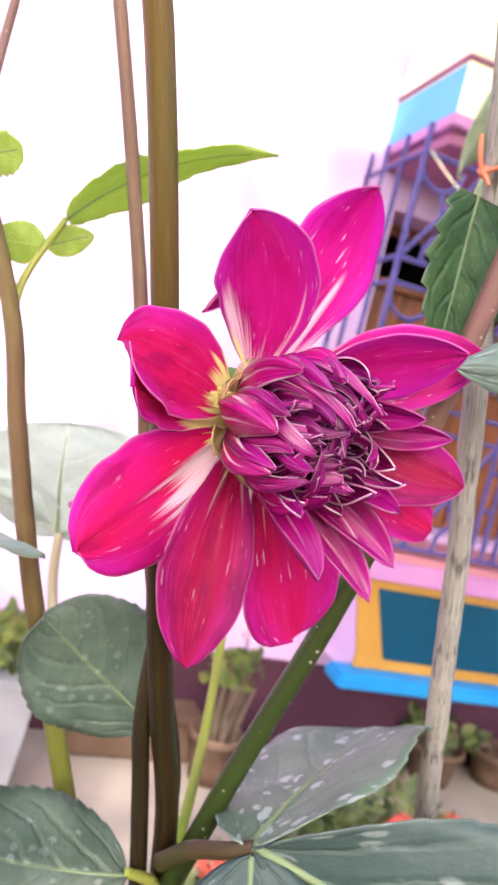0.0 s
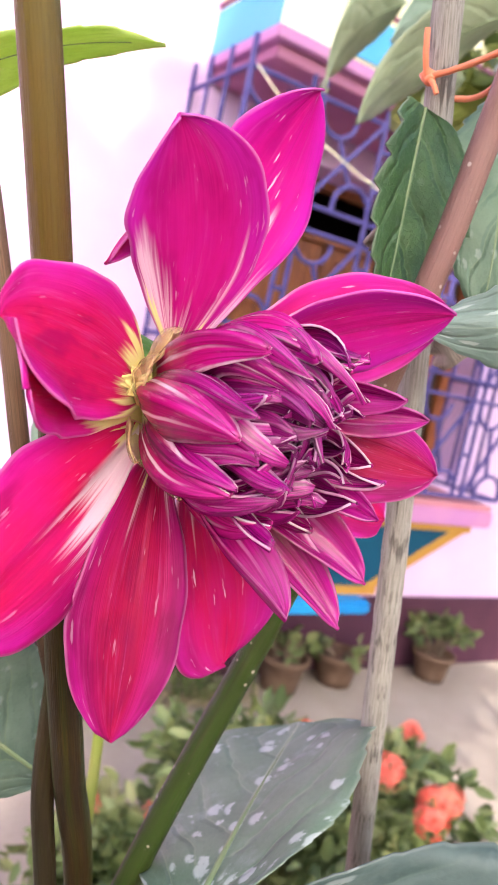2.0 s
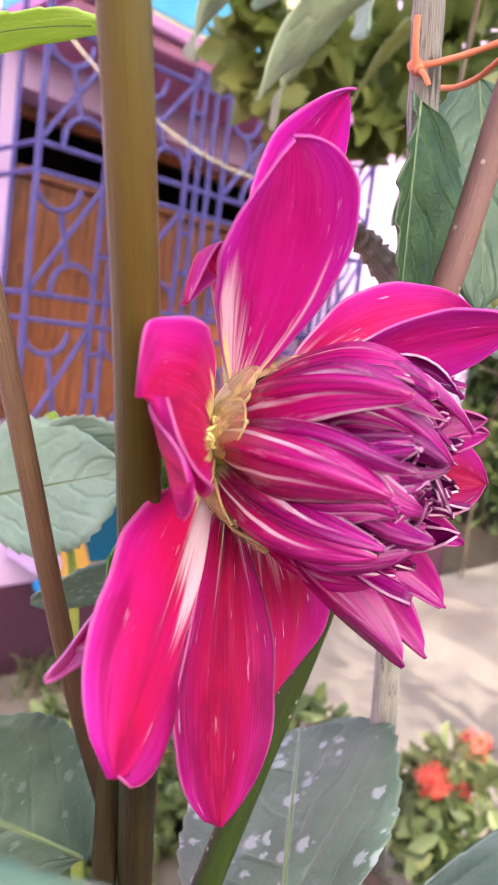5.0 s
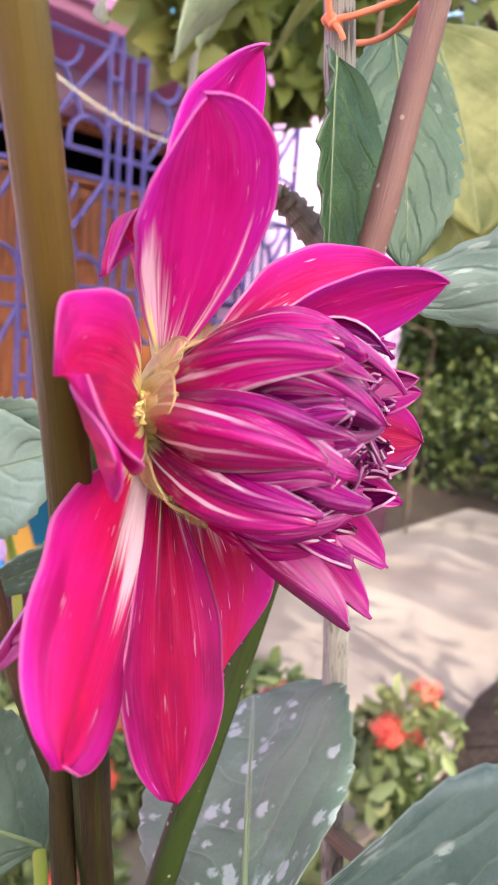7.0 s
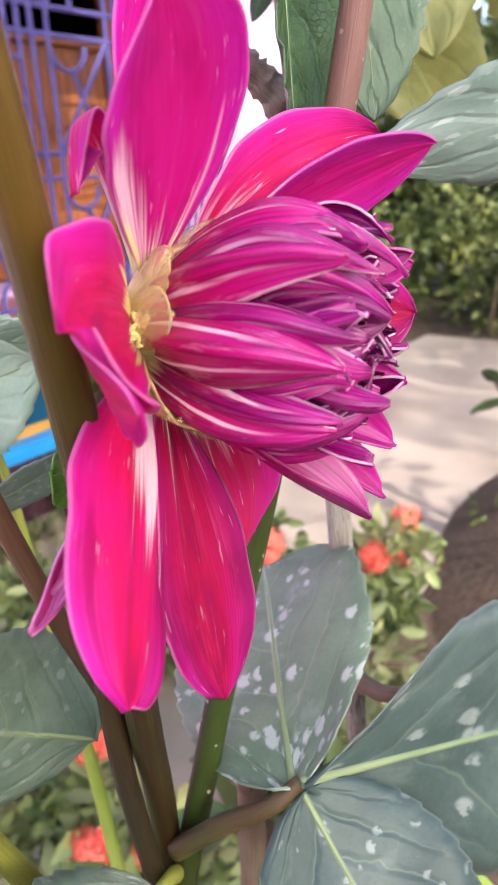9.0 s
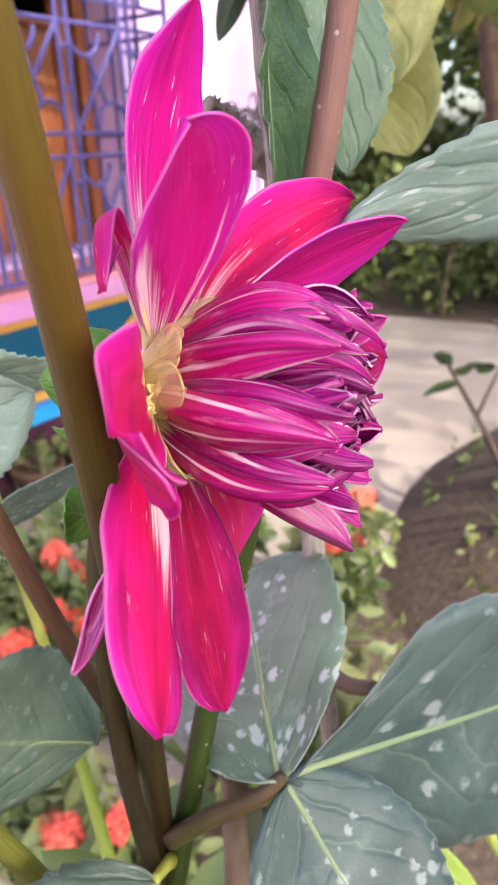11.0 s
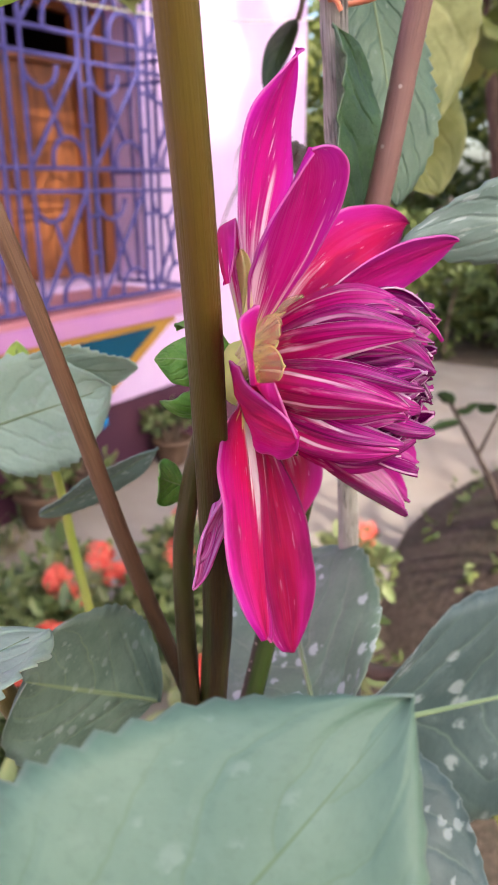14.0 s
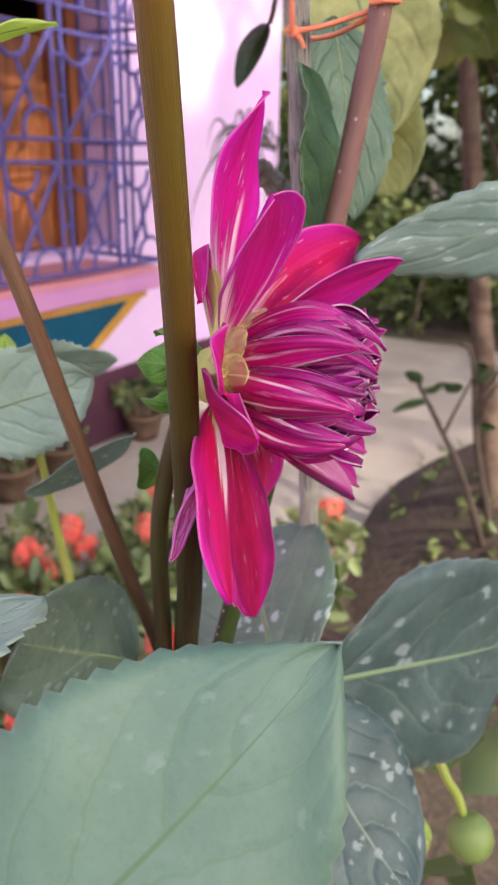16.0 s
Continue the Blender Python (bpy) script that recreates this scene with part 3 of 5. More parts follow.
sub(sillbox, "slab", box(SX0, SX1, SY, WY - 0.002, 0.965, 1.045, 0.010), SILL)
sub(sillbox, "top", box(SX0 + 0.01, SX1 - 0.01, SY + 0.01, WY - 0.003, 1.046, 1.072, 0.006), SILL_TOP, "pink sill top")


def slanted(x0a, x1a, x0b, x1b, y0, y1, za, zb):
    """A prism whose front is a trapezium: x0a..x1a at the top za, x0b..x1b at the bottom zb."""
    bm = bmesh.new()
    v = [bm.verts.new(p) for p in ((x0a, y0, za), (x1a, y0, za), (x1b, y0, zb), (x0b, y0, zb), (x0a, y1, za), (x1a, y1, za), (x1b, y1, zb), (x0b, y1, zb))]
    for f in ((3, 2, 1, 0), (4, 5, 6, 7), (0, 1, 5, 4), (1, 2, 6, 5), (2, 3, 7, 6), (3, 0, 4, 7)):
        bm.faces.new([v[i] for i in f])
    bmesh.ops.recalc_face_normals(bm, faces=bm.faces)
    return bm


TY = 2.62
sub(sillbox, "body", slanted(1.505, 2.905, 1.575, 2.435, TY, WY - 0.004, 0.963, 0.62), WALL, "lilac plastered box")
sub(sillbox, "panel", slanted(1.58, 2.82, 1.68, 2.36, TY - 0.008, TY - 0.002, 0.93, 0.655), TEAL, "teal recessed panel")
sub(sillbox, "top_strip", box(1.50, 2.95, TY - 0.016, TY - 0.001, 0.93, 0.963, 0.002), OCHRE, "ochre frame strip")
sub(sillbox, "bottom_strip", box(1.565, 2.44, TY - 0.016, TY - 0.001, 0.615, 0.655, 0.002), OCHRE, "ochre frame strip")
sub(sillbox, "side_strip", slanted(1.50, 1.585, 1.570, 1.682, TY - 0.016, TY - 0.001, 0.93, 0.655), OCHRE, "ochre frame strip")
sub(sillbox, "side_strip", slanted(2.82, 2.91, 2.36, 2.44, TY - 0.016, TY - 0.001, 0.93, 0.655), OCHRE, "ochre frame strip")
sub(sillbox, "ledge", box(1.475, 2.36, 2.52, 2.66, 0.555, 0.612, 0.014), BLUE, "bright blue bottom ledge")
sub(sillbox, "footing", box(1.58, 2.34, 2.661, WY - 0.004, 0.56, 0.619, 0.004), WALL, "lilac lower edge of the box")

# shutters
for n, (a, b) in enumerate(((OX0 + 0.03, 2.26), (2.27, 3.075))):
    shutter = thing("shutter", "brown varnished panelled wooden window shutter, closed", "shutter", ((a + b) / 2, WY + 0.24, OZ0), "window shutters")
    sub(shutter, "leaf", box(a, b, WY + 0.24, WY + 0.27, OZ0 + 0.01, OZ1 - 0.28, 0.003), SHUTTER)
    for z0, z1 in ((OZ0 + 0.06, OZ0 + 0.30), (OZ0 + 0.36, OZ0 + 0.62), (OZ0 + 0.68, OZ1 - 0.34)):
        sub(shutter, "panel", box(a + 0.07, b - 0.07, WY + 0.224, WY + 0.239, z0, z1, 0.006), SHUTTER)
window_frame = thing("window_1", "dark brown wooden window frame in the lilac wall", "window", (2.2, WY, OZ0), kind="structure")
for x0, x1, z0, z1 in ((OX0, OX0 + 0.03, OZ0, OZ1), (3.08, 3.13, OZ0, OZ1), (3.21, OX1 - 0.002, OZ0, OZ1), (OX0 + 0.031, 3.079, OZ1 - 0.04, OZ1), (OX0 + 0.031, 3.079, OZ1 - 0.28, OZ1 - 0.24)):
    sub(window_frame, "window_frame", box(x0, x1, WY + 0.20, WY + 0.26, z0, z1, 0.003), SHUTTER)
# brown frame wood in the recess, coloured dark as shade
sub(window_frame, "filler_board", box(3.131, 3.209, WY + 0.235, WY + 0.25, OZ0, OZ1), DARK, "recessed brown board, its shade put into the dark colour")

# iron grille cage in front of the window
GX0, GX1, GZ0, GZ1, GY = 1.32, 3.07, 1.10, 2.52, 2.60
grille = thing("window_grille", "lavender painted iron window grille with arcs and diagonals", "grille", (2.2, GY, GZ0))
BAR = 0.0098


def bar(points, count=1, r=BAR):
    line = smooth_line(points, count) if count > 1 else np.array(points, float)
    v, f = tube_data(line, lambda s: r, 6)
    ob = mesh_object("bar", v, f, IRON, grille, smooth=False)
    ob.matrix_parent_inverse = grille.matrix_world.inverted()


rails = (GZ0, 1.55, 1.637, 2.035, 2.125, 2.50)
posts = (GX0, 1.578, 1.632, 1.933, 1.987, 2.045, 2.117, 2.403, 2.457, 2.758, 2.812, GX1)
for x in posts:
    bar(((x, GY, GZ0), (x, GY, GZ1 + 0.08)), r=0.012 if x in (GX0, GX1) else BAR)
for z in rails:
    bar(((GX0, GY + 0.004, z), (GX1, GY + 0.004, z)))
for x in (GX0, GX1):
    for z in rails:
        bar(((x, GY, z), (x, WY, z)))
    for y in (GY + 0.17, GY + 0.33, WY - 0.01):
        bar(((x, y, GZ0), (x, y, GZ1 + 0.08)))


def arc(cx, cz, r, a0, a1):
    bar([(cx + r * math.cos(radians(a)), GY, cz + r * math.sin(radians(a))) for a in np.linspace(a0, a1, 9)], 16)


cells = ((GX0, 1.578), (1.632, 1.933), (2.117, 2.403), (2.457, 2.758), (2.812, GX1))
rows = ((GZ0, 1.55), (1.637, 2.035), (2.125, 2.50))
for x0, x1 in cells:
    w = x1 - x0
    for z0, z1 in rows:
        h = z1 - z0
        bar(((x0, GY, z0), (x1, GY, z1)))
        arc(x1 - 0.085, z0 + 0.03, 0.085, 0, 180)
        bar(((x1 - 0.17, GY, z0), (x1 - 0.17, GY, z0 + 0.03)))
        bar(((x1 - 0.115, GY, z0 + 0.11), (x0 + 0.10, GY, z1 - 0.11)))
        arc(x0 + 0.085, z1 - 0.03, 0.085, 180, 360)
for a, b in ((1.578, 1.632), (1.933, 1.987), (2.403, 2.457), (2.758, 2.812)):
    for z in (1.30, 1.45, 1.80, 1.95, 2.25, 2.40):
        bar(((a, GY, z), (b, GY, z)))
mc = 2.05
for k in range(9):
    a = radians(8 + k * 20.5)
    bar(((mc + 0.028 * math.cos(a), GY, 2.512 + 0.028 * math.sin(a)), (mc + 0.10 * math.cos(a), GY, 2.512 + 0.10 * math.sin(a))), r=0.005)
arc(mc, 2.512, 0.105, 0, 180)
arc(mc, 2.512, 0.028, 0, 180)

# ---- ground ----
gbm = bmesh.new()
bmesh.ops.create_grid(gbm, x_segments=8, y_segments=8, size=400)
tagged(part("ground", gbm, SOIL, None), "brown garden earth with patches of moss", "ground", kind="structure")
pbm = box(-6.0, 6.6, 1.25, WY - 0.04, 0.002, 0.035)
bmesh.ops.subdivide_edges(pbm, edges=pbm.edges[:], cuts=6, use_grid_fill=True)
tagged(part("path", pbm, PATHWAY, None), "pale worn concrete path beside the house", "path", kind="structure")


def heap(name, cx, cy, rx, ry, h, material, label, category, seed):
    rng = np.random.RandomState(seed)
    n, k = 26, 12
    verts = [(cx, cy, h)]
    for i in range(1, k + 1):
        for j in range(n):
            a, q = 2 * math.pi * j / n, i / k
            p = Vector((cx + rx * q * math.cos(a), cy + ry * q * math.sin(a), 0))
            z = h * (1 - q * q) ** 1.2 + 0.05 * noise.noise(p * 3.0) * (1 - q) + 0.02 * noise.noise(p * 11.0) * (1 - q)
            verts.append((p.x, p.y, max(z, -0.02) if i < k else -0.03))
    faces = [(0, 1 + j, 1 + (j + 1) % n) for j in range(n)]
    for i in range(k - 1):
        for j in range(n):
            a, b = 1 + i * n + j, 1 + i * n + (j + 1) % n
            faces.append((a, a + n, b + n, b))
    return tagged(mesh_object(name, verts, faces, material), label, category)


heap("soil_mound", 3.3, 0.42, 1.5, 1.05, 0.54, SOIL, "low mound of bare brown garden soil", "soil", 3)


# ---- foliage ----
def leaf_cloud(name, centres, count, size, material, parent, seed, long=2.2, label="", gaps=()):
    """Many small folded leaves scattered round soft centres (x, y, z, spread); gaps: (point, way, radius) where none grow."""
    rng = np.random.RandomState(seed)
    verts, faces = [], []
    for _ in range(count):
        c = centres[rng.randint(len(centres))]
        d = unit(rng.normal(size=3))
        q = np.array(c[:3]) + d * c[3] * rng.uniform(0.35, 1.0) ** 0.6 * np.array([1, 1, 0.85])
        ax = unit(d + rng.normal(size=3) * 0.8 + np.array([0, 0, -0.25]))
        sd = unit(np.cross(ax, rng.normal(size=3)))
        up = np.cross(sd, ax)
        s = size * rng.uniform(0.6, 1.25)
        w = s / long / 2
        mid_leaf = q + ax * s * 0.5
        if any(np.linalg.norm(np.cross(mid_leaf - np.array(g), way)) < r for g, way, r in gaps):
            continue
        n0 = len(verts)
        verts += [q, q + ax * s * 0.35 + sd * w + up * w * 0.5, q + ax * s * 0.75 + sd * w * 0.75 + up * w * 0.3, q + ax * s - up * w * 0.4,
                  q + ax * s * 0.75 - sd * w * 0.75 + up * w * 0.3, q + ax * s * 0.35 - sd * w + up * w * 0.5, q + ax * s * 0.5]
        faces += [(n0, n0 + 1, n0 + 2, n0 + 6), (n0 + 6, n0 + 2, n0 + 3), (n0 + 3, n0 + 4, n0 + 6), (n0, n0 + 6, n0 + 4, n0 + 5)]
    return mesh_object(name, verts, faces, material, parent, label=label)


def blossom_ball(name, centre, r, count, material, parent, seed):
    """A rounded head of small four-petalled florets."""
    rng = np.random.RandomState(seed)
    verts, faces = [], []
    for _ in range(count):
        d = unit(rng.normal(size=3) + np.array([0, 0, 0.6]))
        q = np.array(centre) + d * r * rng.uniform(0.55, 1.1)
        a = unit(np.cross(d, rng.normal(size=3)))
        b = np.cross(d, a)
        s = r * rng.uniform(0.30, 0.46)
        for k in range(4):
            t = k * math.pi / 2 + rng.uniform(-0.2, 0.2)
            e = a * math.cos(t) + b * math.sin(t)
            f = np.cross(d, e)
            n0 = len(verts)
            verts += [q, q + e * s * 0.6 + f * s * 0.32 + d * s * 0.1, q + e * s - d * s * 0.1, q + e * s * 0.6 - f * s * 0.32 + d * s * 0.1]
            faces.append((n0, n0 + 1, n0 + 2, n0 + 3))
    return mesh_object(name, verts, faces, material, parent, smooth=False)


def ixora(x, y, h, spread, heads, seed, label="ixora bush with coral red flower heads in garden bed"):
    rng = np.random.RandomState(seed)
    ob = thing("ixora_bush", label, "bush", (0, 0, 0), "ixora bushes")
    centres = []
    for k in range(7):
        a = rng.uniform(0, 2 * math.pi)
        d = spread * rng.uniform(0.1, 0.9)
        top = (x + d * math.cos(a), y + d * math.sin(a), h * rng.uniform(0.55, 1.0))
        tube("branch", [(x, y, 0.0), ((x + top[0]) / 2, (y + top[1]) / 2, top[2] * 0.55), top], lambda s: 0.006 * (1.2 - 0.7 * s), BARK, ob, 10, 6)
        centres += [(top[0], top[1], top[2], spread * 0.45), ((x + top[0]) / 2, (y + top[1]) / 2, top[2] * 0.6, spread * 0.45)]
    leaf_cloud("foliage", centres, int(1500 * spread / 0.3), 0.075, BUSH, ob, seed + 50)
    for k in range(heads):
        c = centres[2 * (k % 7)]
        blossom_ball("flower_head", (c[0] + rng.uniform(-0.5, 0.5) * spread, c[1] + rng.uniform(-0.5, 0.5) * spread, c[2] + spread * rng.uniform(0.2, 0.5)), 0.047, 46, RED, ob, seed + k)
    return ob


ixora(1.35, 1.95, 0.36, 0.34, 7, 11)
ixora(0.95, 1.75, 0.27, 0.30, 5, 12)
ixora(1.75, 1.75, 0.35, 0.34, 5, 13)
ixora(1.98, 1.18, 0.46, 0.14, 3, 14)
ixora(1.3, 0.95, 0.50, 0.30, 4, 15)
ixora(0.75, 1.15, 0.42, 0.28, 4, 16)


def hedge_row(name, xs, ys, zs, count, size, material, seed, label, category, swell=(0.25, 0.5)):
    rng = np.random.RandomState(seed)
    centres = [(rng.uniform(*xs), rng.uniform(*ys), rng.uniform(*zs), rng.uniform(*swell)) for _ in range(60)]
    ob = thing(name, label, category, (sum(xs) / 2, sum(ys) / 2, 0))
    f = leaf_cloud("foliage", centres, count, size, material, ob, seed)
    f.matrix_parent_inverse = ob.matrix_world.inverted()
    for k in range(10):
        x, y = rng.uniform(*xs), rng.uniform(*ys)
        s = tube("branch", [(x, y, 0), (x + rng.uniform(-0.1, 0.1), y + rng.uniform(-0.1, 0.1), zs[1] * 0.4), (x + rng.uniform(-0.2, 0.2), y + rng.uniform(-0.2, 0.2), zs[1] * 0.8)], lambda s: 0.02 * (1.2 - s), BARK, ob, 8, 6)
        s.matrix_parent_inverse = ob.matrix_world.inverted()
    return ob


hedge_row("hedge", (6.9, 8.2), (0.5, 6.5), (0.2, 1.1), 9000, 0.11, HEDGE, 21, "unclipped green hedge along the far path edge", "hedge")
hedge_row("shrub_row", (8.6, 11.0), (-2.0, 7.5), (0.4, 3.4), 19000, 0.19, HEDGE, 22, "tall dark green shrubs behind the hedge", "shrubs", (0.5, 0.85))


def tree(x, y, h, crown, count, seed, label):
    rng = np.random.RandomState(seed)
    ob = thing("tree", label, "tree", (x, y, 0), "garden trees")
    made = [tube("trunk", [(x, y, 0), (x + 0.08, y - 0.05, h * 0.35), (x + 0.02, y + 0.06, h * 0.75)], lambda s: 0.09 * (1.15 - 0.7 * s), BARK, ob, 16, 10, 0.05)]
    centres = []
    for k in range(9):
        a = k * 2.4 + rng.uniform(-0.4, 0.4)
        end = (x + crown * math.cos(a) * rng.uniform(0.5, 1), y + crown * math.sin(a) * rng.uniform(0.5, 1), h * rng.uniform(0.7, 1.15))
        made.append(tube("limb", [(x + 0.03, y, h * rng.uniform(0.4, 0.7)), ((x + end[0]) / 2, (y + end[1]) / 2, end[2] * 0.85), end], lambda s: 0.035 * (1.1 - s), BARK, ob, 10, 6))
        centres += [(*end, crown * 0.4), ((x + end[0]) / 2, (y + end[1]) / 2, end[2] * 0.9, crown * 0.35)]
    made.append(leaf_cloud("crown", centres, count, 0.17, TREE, ob, seed))
    for m in made:
        m.matrix_parent_inverse = ob.matrix_world.inverted()


tree(6.6, 5.0, 3.2, 1.5, 3500, 31, "garden tree with yellow-green leaves beside the house")
tree(8.2, 2.2, 3.4, 1.7, 3500, 32, "garden tree with yellow-green leaves behind the hedge")
tree(5.6, -1.2, 3.2, 1.6, 3000, 33, "garden tree with yellow-green leaves at the bed")

# unseen tree, added to block the sun over bed, wall and window
shade_tree = thing("tree", "tall leafy tree out of view, added to shade bed and house", "tree", (-1.9, -3.6, 0), "garden trees")
made = [tube("trunk", [(-1.9, -3.6, 0), (-1.85, -3.5, 2.0), (-1.7, -3.5, 4.2), (-1.4, -3.3, 6.2)], lambda s: 0.17 * (1.1 - 0.6 * s), BARK, shade_tree, 30, 12, 0.05)]
rngs = np.random.RandomState(5)
way_up = np.array(sun_from)
# leaves cleared along sun rays to throw light patches on these points
SUN_GAPS = [((2.97, 3.30, 1.80), way_up, 0.24), ((2.90, 3.30, 1.46), way_up, 0.23), ((2.57, 3.30, 1.42), way_up, 0.19), ((1.0, 2.58, 0.03), way_up, 0.32), ((3.85, 3.08, 2.35), way_up, 0.48)]
canopy = [(0.9, -2.0, 6.1, 0.95), (1.35, -1.6, 5.6, 0.8), (1.7, -2.3, 6.6, 0.8), (-1.1, -3.75, 5.3, 1.25), (-1.6, -4.3, 5.9, 1.2), (-0.6, -3.4, 5.0, 1.0)]
for k in range(16):
    blob = (rngs.uniform(-3.6, 3.2), rngs.uniform(-3.9, -1.4), rngs.uniform(5.0, 7.4), rngs.uniform(0.7, 1.1))
    if np.linalg.norm(np.array(blob[:3]) - (0.9, -2.0, 6.1)) > 1.1 and not (blob[0] < 0.3 and blob[1] > -3.1):
        canopy.append(blob)
for c in canopy:
    made.append(tube("limb", [(-1.7, -3.5, rngs.uniform(2.8, 4.4)), (c[0] * 0.5 - 0.85, c[1] * 0.5 - 1.75, c[2] * 0.9), c[:3]], lambda s: 0.024 * (1.2 - s), BARK, shade_tree, 14, 7))
made.append(leaf_cloud("crown", canopy, 4400, 0.28, TREE, shade_tree, 71, 1.8, gaps=SUN_GAPS))
# extra unseen leaf clumps, set where window and walls need shade
shade_clumps = [(0.0, -2.0, 5.9, 0.7), (0.7, -2.0, 6.4, 0.7), (1.25, -2.1, 5.9, 0.65), (0.45, -2.0, 5.4, 0.6), (0.3, -2.95, 6.0, 0.6), (0.9, -2.95, 5.9, 0.6), (1.4, -2.8, 6.1, 0.6), (1.9, -2.05, 6.0, 0.55), (2.6, -2.1, 6.2, 0.55), (3.3, -2.05, 6.0, 0.55), (0.45, -3.3, 6.0, 0.6), (0.85, -3.3, 6.0, 0.6), (1.25, -3.25, 6.1, 0.6), (1.65, -2.7, 6.0, 0.6)]
for c in shade_clumps:
    made.append(tube("limb", [(-1.7, -3.5, 3.6), (c[0] * 0.5 - 0.85, c[1] * 0.5 - 1.75, c[2] * 0.9), c[:3]], lambda s: 0.024 * (1.2 - s), BARK, shade_tree, 14, 7))
made.append(leaf_cloud("crown", shade_clumps, 4300, 0.28, TREE, shade_tree, 72, 1.8, gaps=SUN_GAPS))
for m in made:
    m.matrix_parent_inverse = shade_tree.matrix_world.inverted()

rngw = np.random.RandomState(12)
weeds = []
for k in range(60):
    a, q = rngw.uniform(0, 6.28), rngw.uniform(0.3, 1.05)
    weeds.append((3.3 + 1.45 * q * math.cos(a), 0.4 + 0.95 * q * math.sin(a), 0.02 + 0.52 * max(0.0, 1 - q * q) ** 1.2, 0.09))
tagged(leaf_cloud("weeds", weeds, 1500, 0.055, HEDGE, None, 77, 2.6), "low green weeds over the soil mound", "weeds", kind="stuff")

# ---- pots by the plinth ----
def pot(x, y, r, h, seed, label, material=TERRA):
    ob = thing("flower_pot", label, "flower pot", (x, y, 0.035), "pots along the plinth")
    prof = ((0.72, 0.0), (0.80, 0.3), (0.93, 0.80), (1.06, 0.82), (1.08, 1.0), (0.96, 1.0), (0.92, 0.88), (0.0, 0.86))
    n = 24
    verts = [(r * q * math.cos(2 * math.pi * j / n), r * q * math.sin(2 * math.pi * j / n), h * z) for q, z in prof for j in range(n)]
    faces = [(i * n + j, i * n + (j + 1) % n, (i + 1) * n + (j + 1) % n, (i + 1) * n + j) for i in range(len(prof) - 1) for j in range(n)]
    faces.append(tuple(range(n))[::-1])
    mesh_object("pot", verts, faces, material, ob)
    return ob


def potted(x, y, r, h, seed, tall, count, label):
    ob = pot(x, y, r, h, seed, label)
    rng = np.random.RandomState(seed)
    centres = []
    for k in range(6):
        a = rng.uniform(0, 6.28)
        end = (0.6 * r * math.cos(a) * 1.6, 0.6 * r * math.sin(a) * 1.6, h + tall * rng.uniform(0.6, 1.0))
        tube("stem", [(0.25 * r * math.cos(a), 0.25 * r * math.sin(a), h * 0.8), (0.5 * end[0], 0.5 * end[1], h + tall * 0.4), end], lambda s: 0.008, BARK, ob, 8, 6)
        centres.append((*end, tall * 0.35))
    leaf_cloud("foliage", centres, count, 0.07, BUSH, ob, seed, 1.8)
    return ob


euphorbia = pot(1.16, 2.77, 0.10, 0.20, 41, "terracotta pot with thick thorny stems and few pale leaves")
rnge = np.random.RandomState(41)
shoots = []
for k in range(11):
    a = k * 2.4
    foot = np.array([0.06 * math.cos(a) * (k % 3) / 2, 0.06 * math.sin(a) * (k % 3) / 2, 0.15])
    head = foot * (1.9, 1.9, 1.0) + (rnge.uniform(-0.03, 0.03), rnge.uniform(-0.03, 0.03), rnge.uniform(0.22, 0.36))
    shoots.append(head)
    tube("stem", [foot, (foot + head) / 2 + rnge.uniform(-0.012, 0.012, 3), head], lambda s: 0.011 - 0.003 * s, BARK, euphorbia, 12, 7, 0.12)
leaf_cloud("foliage", [(*h, 0.035) for h in shoots[::2]] + [(0.03, -0.05, 0.53, 0.04), (0.09, -0.04, 0.51, 0.04)], 34, 0.075, TREE, euphorbia, 41, 1.35)
blossom_ball("flower", (0.01, -0.05, 0.605), 0.032, 12, PINKFLOWER, euphorbia, 5)
tube("flower_stem", [(*shoots[0][:2], shoots[0][2] - 0.01), (0.012, -0.045, 0.54), (0.01, -0.05, 0.60)], lambda s: 0.004, STEM_GREEN, euphorbia, 8, 6)
grass = thing("grass_tuft", "tuft of green grass among dry straw at the plinth", "grass", (1.78, 2.86, 0.03))
rngg = np.random.RandomState(42)
for name, count, material, reach in (("foliage", 150, BUSH, (0.10, 0.26)), ("straw", 120, STRAW, (0.05, 0.16))):
    gv, gf = [], []
    for k in range(count):
        q = np.array([rngg.normal(0, 0.13), rngg.normal(0, 0.06), 0.0])
        d = unit((rngg.uniform(-0.9, 0.9), rngg.uniform(-0.9, 0.4), 1.0 if name == "foliage" else 0.35))
        sd = 0.004 * unit(np.cross(d, rngg.normal(size=3)))
        h = rngg.uniform(*reach)
        bent = q + d * h * 0.6 + (0, 0, 0.02)
        n0 = len(gv)
        gv += [q - sd, q + sd, bent + sd, bent - sd, q + d * h * (1.0, 1.0, 0.75)]
        gf += [(n0, n0 + 1, n0 + 2, n0 + 3), (n0 + 3, n0 + 2, n0 + 4)]
    tagged(mesh_object(name, gv, gf, material, grass, smooth=False), kind="stuff")
potted(2.25, 2.90, 0.12, 0.17, 43, 0.05, 60, "terracotta pot with sparse plant by the plinth")
potted(2.60, 2.92, 0.12, 0.16, 44, 0.03, 40, "dull clay pot with bare earth by the plinth")
potted(3.25, 2.90, 0.11, 0.15, 45, 0.15, 180, "clay pot with small green plant by the plinth")
trough = thing("planter_trough", "long low terracotta planter trough by the wall", "planter", (0.84, 2.94, 0.035))
sub(trough, "body", box(0.56, 1.12, 2.86, 3.02, 0.035, 0.20, 0.012), TERRA)
